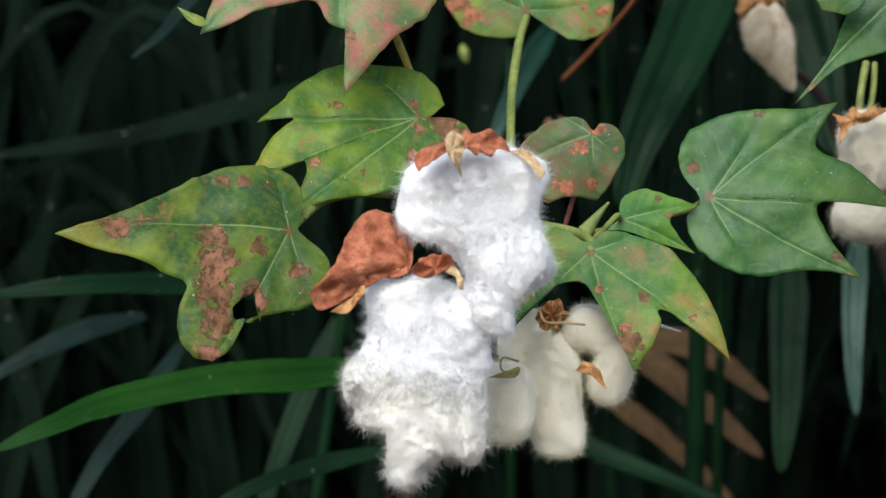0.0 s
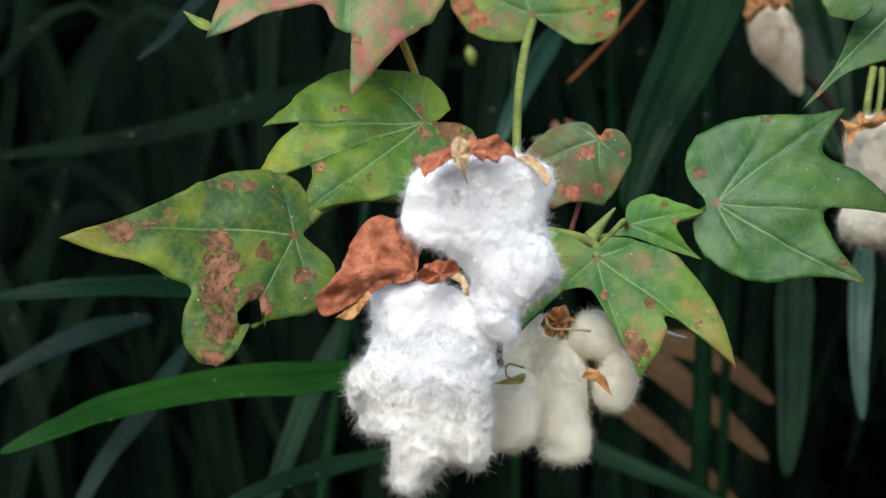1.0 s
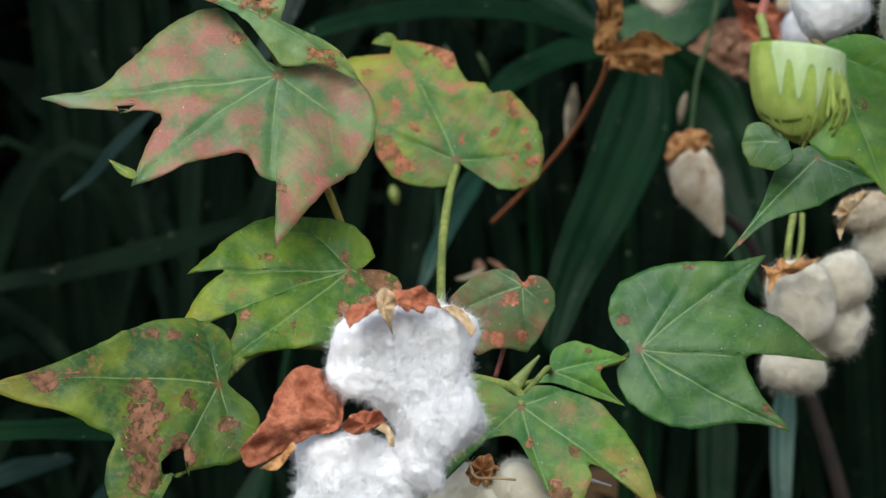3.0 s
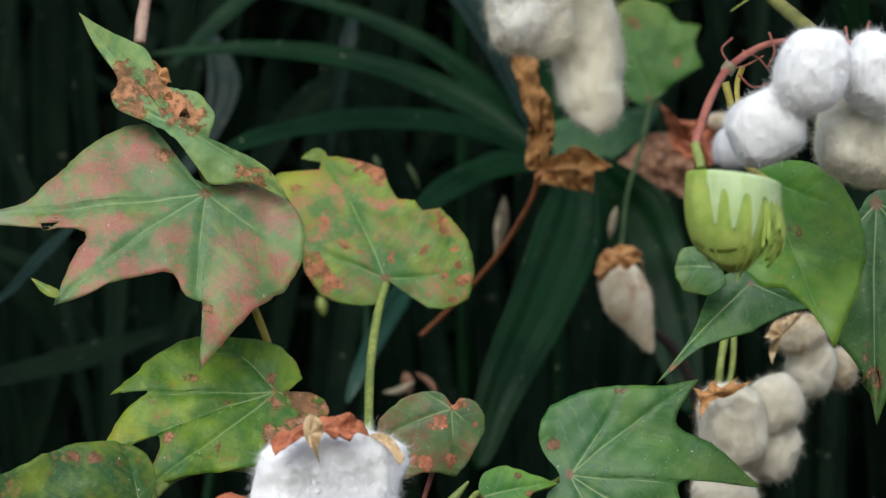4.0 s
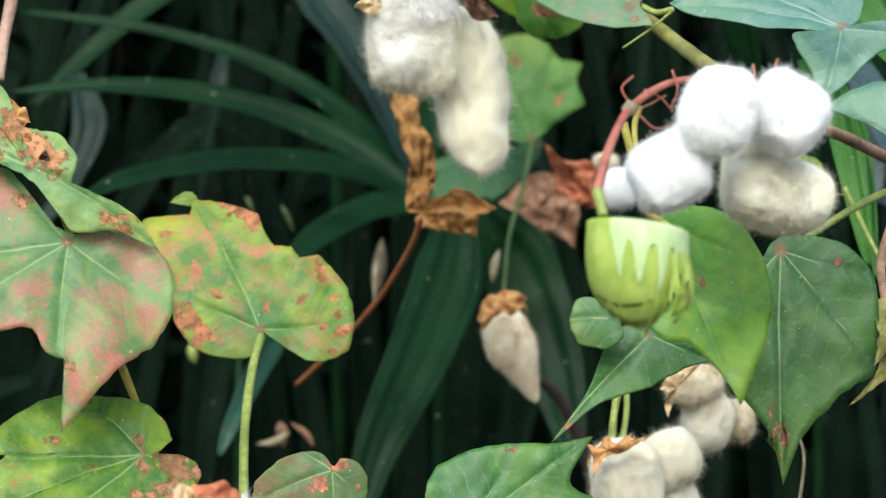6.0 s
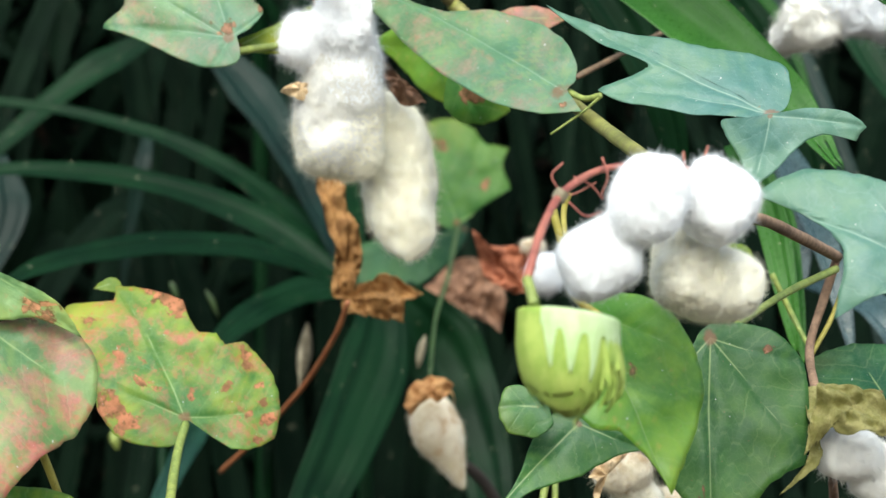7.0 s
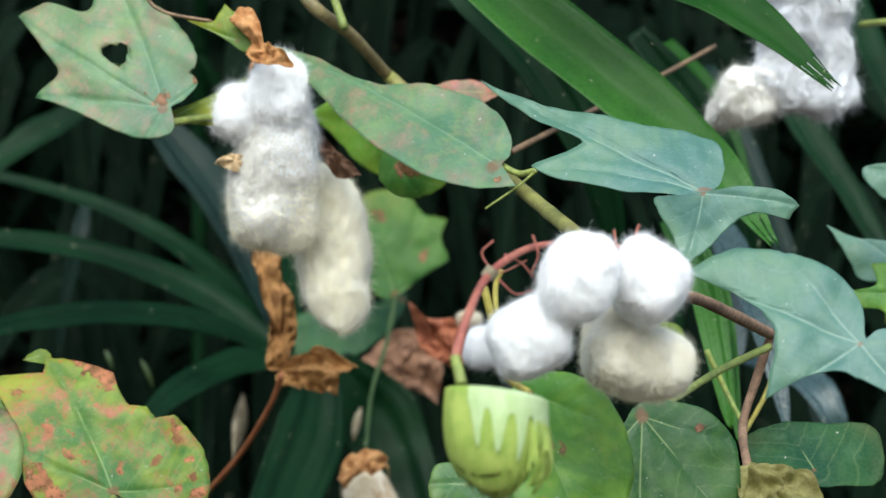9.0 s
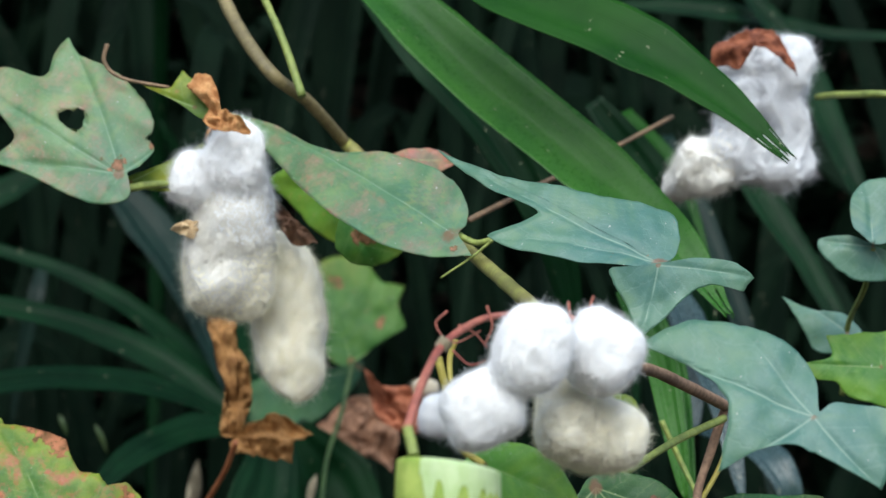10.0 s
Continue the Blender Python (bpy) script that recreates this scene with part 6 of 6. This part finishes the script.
leaf(boll_k, (0.2281, 1.2705, 1.3392), (84.6, -40.3, -5.9),
     [(0, 44.6, 1), (-1.9, 30.4), (34.9, 23.5), (61, 14.1), (142.1, 3.1), (-57.1, 9.2), (-32, 21.5), (-9.6, 32.7)],
     "russet", cup=0.15, crumple=0.006, name="bract")
leaf(back_plant, (0.2339, 1.5126, 1.3564), (-84, 47, 175),
     [(145.3, 26.3, 1), (-136.8, 25.8), (-99.3, 26.4), (-50.3, 27.4), (0, 33.4, 1), (21, 16.3), (90.6, 21.1)],
     "brown_dead", cup=0.15, crumple=0.006, name="dry_leaf")
leaf(boll_j, (0.2454, 0.7876, 1.2576), (-68.8, -45.8, 155),
     [(0, 21.9, 1), (42.4, 13.2), (73.2, 13.4), (119.9, 6.7), (-159.7, 10.2), (-102.1, 18.9, 1), (-89.6, 12.8), (-33.4, 9.8), (9.9, 12.4)],
     "olive", cup=0.15, crumple=0.003, name="bract")
leaf(boll_j, (0.2362, 0.8, 1.2492), (84.1, 3.6, 7.9),
     [(0, 17, 1), (33.7, 20.4), (55.4, 18.7), (59.8, 9.5), (77.9, 0), (-157.2, 6.3, 1), (-69, 4.4)],
     "olive", cup=0.15, crumple=0.002, name="bract")
leaf(boll_j, (0.2327, 0.8014, 1.239), (-81.9, -43.2, -177.4),
     [(165.6, 11.9), (-157.9, 2.3), (0, 14.2, 1), (-27.8, 4.9), (-150.6, 6.6)],
     "olive", cup=0.15, crumple=0.001, name="bract")
leaf(boll_g, (0.1989, 0.9479, 1.2366), (71.6, 45.9, -7.4),
     [(-141.8, 6.8, 1), (-79.1, 6.1), (-26.8, 8.7), (-0, 14.2, 1), (-4.8, 5.9), (158.4, 1.3), (152.5, 12.6, 1), (177.5, 7.4)],
     "tan", cup=0.15, crumple=0.003, name="bract")
leaf(boll_h, (0.1677, 0.9322, 1.2117), (55.2, 67, -37.7),
     [(-137.4, 9.3, 1), (-139, 4.4), (-73.6, 6, 1), (-14.6, 4.2), (-18.2, 12.3, 1), (-3.9, 9.5), (0, 17, 1), (19.1, 7.9), (96.9, 1.9), (144.6, 5.7), (138.3, 12.7, 1), (168.8, 6.4)],
     "orange_dry", cup=0.15, crumple=0.0025, name="bract")
leaf(boll_i, (0.1718, 1.234, 1.2819), (-73.2, -39.3, 164.1),
     [(24.8, 15.1, 1), (77, 10.2), (140.3, 8.5), (-151.8, 13.1, 1), (-92.3, 7.6), (-7.3, 5.6), (-0, 16.5, 1)],
     "orange_dry", cup=0.15, crumple=0.003, name="bract")
leaf(boll_e, (0.0919, 0.978, 1.4365), (80, -44.5, -4.3),
     [(0, 22.2, 1), (13.9, 24.1), (26.8, 21.3), (32.9, 13.7), (34.5, 4.9), (134.1, 8.5, 1), (159.1, 11.5), (-108.1, 4.7), (-41, 8.5, 1), (11.2, 10.2), (8.6, 16.5)],
     "orange_dry", cup=0.15, crumple=0.003, name="bract")
leaf(boll_e, (0.1268, 1.0284, 1.407), (-83.8, 48.3, 175.2),
     [(-169.4, 15.9, 1), (-164.6, 4.5), (0, 16.2, 1), (27.1, 13.4), (78.5, 7.2), (165.8, 8.2)],
     "brown_dead", cup=0.15, crumple=0.004, name="bract")
leaf(boll_e, (0.0827, 1.0064, 1.3971), (-62, -81.2, 142.9),
     [(-0, 8.7, 1), (60.6, 3.9), (162.1, 3.9), (-96.5, 5, 1)],
     "tan", cup=0.15, crumple=0.002, name="bract")
leaf(boll_f, (0.3377, 1.0301, 1.4987), (-75.8, -59.6, 156.2),
     [(0, 24.4, 1), (23.4, 20.1), (44, 10.5), (121.1, 6.4), (-164.6, 10.6), (-108.3, 24.1, 1), (-128.8, 12.2), (-7.3, 3.2), (11.2, 13.6), (-28.8, 15.2, 1), (-0.6, 19.5)],
     "russet_dark", cup=0.15, crumple=0.002, name="bract")

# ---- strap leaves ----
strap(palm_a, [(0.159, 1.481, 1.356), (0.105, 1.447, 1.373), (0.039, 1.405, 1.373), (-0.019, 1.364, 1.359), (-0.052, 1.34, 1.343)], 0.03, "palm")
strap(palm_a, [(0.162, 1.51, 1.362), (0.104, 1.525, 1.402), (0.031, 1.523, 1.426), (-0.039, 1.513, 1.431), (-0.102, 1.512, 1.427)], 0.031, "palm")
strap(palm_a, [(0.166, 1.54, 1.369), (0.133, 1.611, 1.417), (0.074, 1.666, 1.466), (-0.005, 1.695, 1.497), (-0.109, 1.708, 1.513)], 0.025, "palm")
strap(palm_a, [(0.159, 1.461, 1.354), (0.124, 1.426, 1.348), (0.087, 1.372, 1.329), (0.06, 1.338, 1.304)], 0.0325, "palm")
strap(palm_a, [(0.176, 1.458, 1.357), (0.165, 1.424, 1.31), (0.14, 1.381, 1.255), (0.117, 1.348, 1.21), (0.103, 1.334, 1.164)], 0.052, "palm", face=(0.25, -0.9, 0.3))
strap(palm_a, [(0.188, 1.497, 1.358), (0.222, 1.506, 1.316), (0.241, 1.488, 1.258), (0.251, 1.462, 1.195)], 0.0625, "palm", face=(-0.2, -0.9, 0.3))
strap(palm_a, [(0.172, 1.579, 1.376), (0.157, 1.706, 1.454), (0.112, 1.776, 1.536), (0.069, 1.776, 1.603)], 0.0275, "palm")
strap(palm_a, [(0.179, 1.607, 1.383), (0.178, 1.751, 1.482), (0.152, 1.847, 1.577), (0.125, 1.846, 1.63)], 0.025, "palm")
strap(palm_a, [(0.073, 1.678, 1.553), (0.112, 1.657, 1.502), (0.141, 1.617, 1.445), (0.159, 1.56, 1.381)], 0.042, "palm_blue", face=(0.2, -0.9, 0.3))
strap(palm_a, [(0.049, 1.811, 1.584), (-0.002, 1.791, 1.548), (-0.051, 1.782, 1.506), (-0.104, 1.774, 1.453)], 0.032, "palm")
# Narrow strap added in place of a bluish sky reflection.
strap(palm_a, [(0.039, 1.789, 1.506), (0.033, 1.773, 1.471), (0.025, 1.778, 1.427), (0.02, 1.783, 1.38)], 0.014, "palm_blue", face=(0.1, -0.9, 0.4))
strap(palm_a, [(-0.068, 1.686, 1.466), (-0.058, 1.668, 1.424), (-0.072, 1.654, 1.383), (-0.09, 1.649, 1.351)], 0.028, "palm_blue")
strap(palm_b, [(0.079, 1.543, 1.291), (0.057, 1.467, 1.259), (0.04, 1.43, 1.227), (0.029, 1.413, 1.201)], 0.018, "palm_teal", face=(0.3, -0.9, 0.3))
strap(palm_c, [(0.142, 1.077, 1.553), (0.174, 1.047, 1.51), (0.214, 1.016, 1.463), (0.256, 0.985, 1.419), (0.28, 0.964, 1.391), (0.295, 0.946, 1.361)], 0.032, "palm_bright", face=(-0.3, -0.75, 0.6), fray=True)
strap(palm_c, [(0.169, 1.022, 1.541), (0.206, 0.981, 1.5), (0.25, 0.946, 1.472), (0.279, 0.924, 1.448), (0.304, 0.903, 1.419)], 0.03, "palm_mid", face=(-0.25, -0.8, 0.55), fray=True)
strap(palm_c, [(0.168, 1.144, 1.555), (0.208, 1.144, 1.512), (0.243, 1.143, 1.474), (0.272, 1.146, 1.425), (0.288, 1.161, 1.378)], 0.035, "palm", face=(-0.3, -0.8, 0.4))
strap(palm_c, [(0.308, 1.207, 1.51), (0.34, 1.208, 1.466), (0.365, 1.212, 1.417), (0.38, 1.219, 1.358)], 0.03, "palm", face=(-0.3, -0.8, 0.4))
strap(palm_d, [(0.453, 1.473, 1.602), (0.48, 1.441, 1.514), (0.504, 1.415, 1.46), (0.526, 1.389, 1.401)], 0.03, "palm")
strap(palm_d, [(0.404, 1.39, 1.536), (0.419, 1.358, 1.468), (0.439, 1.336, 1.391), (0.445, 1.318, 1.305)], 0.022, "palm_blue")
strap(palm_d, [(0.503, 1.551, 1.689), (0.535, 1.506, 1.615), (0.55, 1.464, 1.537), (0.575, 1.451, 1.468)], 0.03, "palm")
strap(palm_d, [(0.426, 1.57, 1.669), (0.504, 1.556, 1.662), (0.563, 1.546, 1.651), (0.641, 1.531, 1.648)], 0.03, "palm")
strap(palm_e, [(-0.007, 1.117, 1.096), (-0.06, 1.076, 1.093), (-0.105, 1.046, 1.092), (-0.148, 1.016, 1.086), (-0.17, 0.996, 1.079), (-0.195, 0.985, 1.069)], 0.023, "palm_mid", face=(0.0, -0.75, 0.65))
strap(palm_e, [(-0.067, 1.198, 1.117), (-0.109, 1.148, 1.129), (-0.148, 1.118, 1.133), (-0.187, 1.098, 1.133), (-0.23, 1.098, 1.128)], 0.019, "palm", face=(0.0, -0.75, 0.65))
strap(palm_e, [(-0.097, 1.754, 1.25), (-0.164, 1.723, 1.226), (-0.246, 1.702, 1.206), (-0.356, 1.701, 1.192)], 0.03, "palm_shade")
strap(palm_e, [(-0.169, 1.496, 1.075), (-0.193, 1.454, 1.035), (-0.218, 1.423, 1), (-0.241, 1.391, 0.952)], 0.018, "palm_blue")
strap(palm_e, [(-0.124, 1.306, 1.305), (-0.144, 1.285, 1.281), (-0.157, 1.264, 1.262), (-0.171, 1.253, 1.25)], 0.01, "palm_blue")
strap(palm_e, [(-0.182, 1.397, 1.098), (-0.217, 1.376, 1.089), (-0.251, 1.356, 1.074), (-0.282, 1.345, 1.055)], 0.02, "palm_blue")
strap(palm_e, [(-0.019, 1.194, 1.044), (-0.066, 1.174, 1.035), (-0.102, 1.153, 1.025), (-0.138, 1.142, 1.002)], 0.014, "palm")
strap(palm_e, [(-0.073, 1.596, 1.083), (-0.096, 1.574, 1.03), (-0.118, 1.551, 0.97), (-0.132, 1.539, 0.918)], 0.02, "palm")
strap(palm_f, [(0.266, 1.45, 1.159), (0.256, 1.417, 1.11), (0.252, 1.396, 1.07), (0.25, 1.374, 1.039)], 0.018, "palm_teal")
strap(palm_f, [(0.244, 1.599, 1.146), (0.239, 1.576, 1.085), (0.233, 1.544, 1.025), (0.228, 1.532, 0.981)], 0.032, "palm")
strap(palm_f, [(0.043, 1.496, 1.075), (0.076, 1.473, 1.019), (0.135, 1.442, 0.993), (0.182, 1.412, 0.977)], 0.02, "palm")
strap(palm_f, [(0.126, 1.776, 1.061), (0.182, 1.754, 1.017), (0.244, 1.731, 0.965)], 0.034, "palm_dead")
strap(palm_f, [(0.123, 1.793, 1.01), (0.17, 1.772, 0.975), (0.226, 1.76, 0.926)], 0.024, "palm_dead")
strap(palm_f, [(0.146, 1.696, 1.063), (0.194, 1.675, 1.048), (0.237, 1.654, 1.017)], 0.03, "palm_dead")
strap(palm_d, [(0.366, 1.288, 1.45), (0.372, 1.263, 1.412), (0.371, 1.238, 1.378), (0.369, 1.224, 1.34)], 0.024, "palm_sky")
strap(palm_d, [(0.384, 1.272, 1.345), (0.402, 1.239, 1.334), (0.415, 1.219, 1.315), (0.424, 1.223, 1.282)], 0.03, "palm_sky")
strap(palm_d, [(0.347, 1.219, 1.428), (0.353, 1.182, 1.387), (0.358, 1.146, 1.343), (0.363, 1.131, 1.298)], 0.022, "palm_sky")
strap(palm_d, [(0.28, 1.051, 1.386), (0.29, 1.033, 1.361), (0.293, 1.016, 1.324), (0.297, 1.01, 1.29)], 0.018, "palm_bright", face=(-0.4, -0.8, 0.3))
strap(palm_d, [(0.304, 1.069, 1.376), (0.307, 1.052, 1.348), (0.306, 1.036, 1.316), (0.306, 1.029, 1.286)], 0.01, "palm_bright", face=(-0.4, -0.8, 0.3))
strap(palm_d, [(0.35, 1.299, 1.527), (0.368, 1.273, 1.48), (0.377, 1.249, 1.429), (0.382, 1.236, 1.378)], 0.03, "palm_mid", face=(-0.3, -0.8, 0.4))

# ---- darker growth behind ----
def thicket():
    """Crowded strap leaves added to fill the background, deep shade in their colour, each plant on its own foot."""
    rng = random.Random(11)
    for k in range(15):
        x = -0.75 + k * 0.105 + rng.uniform(-0.03, 0.03)
        y = rng.uniform(1.85, 2.25)
        p = plant("palm_plant", (x, y, 0.0), "dense palm grass with deep shade in its green", "palm")
        tagged(p, group="palm grass in the shade")
        for q in range(7):
            a = rng.uniform(0, 2 * math.pi)
            reach = rng.uniform(0.2, 0.5)
            top = rng.uniform(1.05, 2.0)
            dx, dy = math.cos(a) * reach, math.sin(a) * reach * 0.45
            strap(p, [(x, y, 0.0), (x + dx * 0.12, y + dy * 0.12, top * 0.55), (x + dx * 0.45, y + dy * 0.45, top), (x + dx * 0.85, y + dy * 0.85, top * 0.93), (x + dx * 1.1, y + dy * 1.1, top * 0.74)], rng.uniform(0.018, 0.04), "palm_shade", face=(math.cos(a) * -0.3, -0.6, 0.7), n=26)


thicket()


def hedge():
    """A tall leafy mass added behind the plants to block sky light and keep the background dark."""
    rng = np.random.default_rng(3)
    n = 26000
    c = np.stack([rng.uniform(-3.2, 3.2, n), rng.uniform(2.45, 3.2, n), rng.uniform(0.0, 3.1, n) ** 1.0], axis=1)
    d = rng.normal(0, 1, (n, 3))
    d[:, 2] -= 0.6
    d /= np.linalg.norm(d, axis=1)[:, None]
    s = np.cross(d, rng.normal(0, 1, (n, 3)))
    s /= np.linalg.norm(s, axis=1)[:, None]
    k = np.cross(d, s)
    long = rng.uniform(0.05, 0.11, n)[:, None]
    wide = long * rng.uniform(0.22, 0.36, n)[:, None]
    quad = [c - d * long, c + s * wide + k * 0.006, c + d * long, c - s * wide + k * 0.006]
    verts = np.stack(quad, axis=1).reshape(-1, 3)
    b = np.arange(n)[:, None] * 4
    faces = np.concatenate([b + np.array((0, 1, 2)), b + np.array((0, 2, 3))])
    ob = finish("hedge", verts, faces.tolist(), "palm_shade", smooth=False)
    tagged(ob, "dense near-black leaf mass added to block the sky behind", "hedge", kind="stuff")
    bm = bmesh.new()
    # Plain box added behind the leaves to keep the background dark.
    bmesh.ops.create_cube(bm, size=1.0, matrix=Matrix.Translation((0, 3.5, 1.6)) @ Matrix.Diagonal((8.0, 0.4, 3.2, 1)))
    me = bpy.data.meshes.new("backdrop")
    bm.to_mesh(me)
    bm.free()
    me.materials.append(MATS["soil"])
    tagged(new("backdrop", me), "plain dark box added to close the background", "backdrop", kind="structure")


hedge()
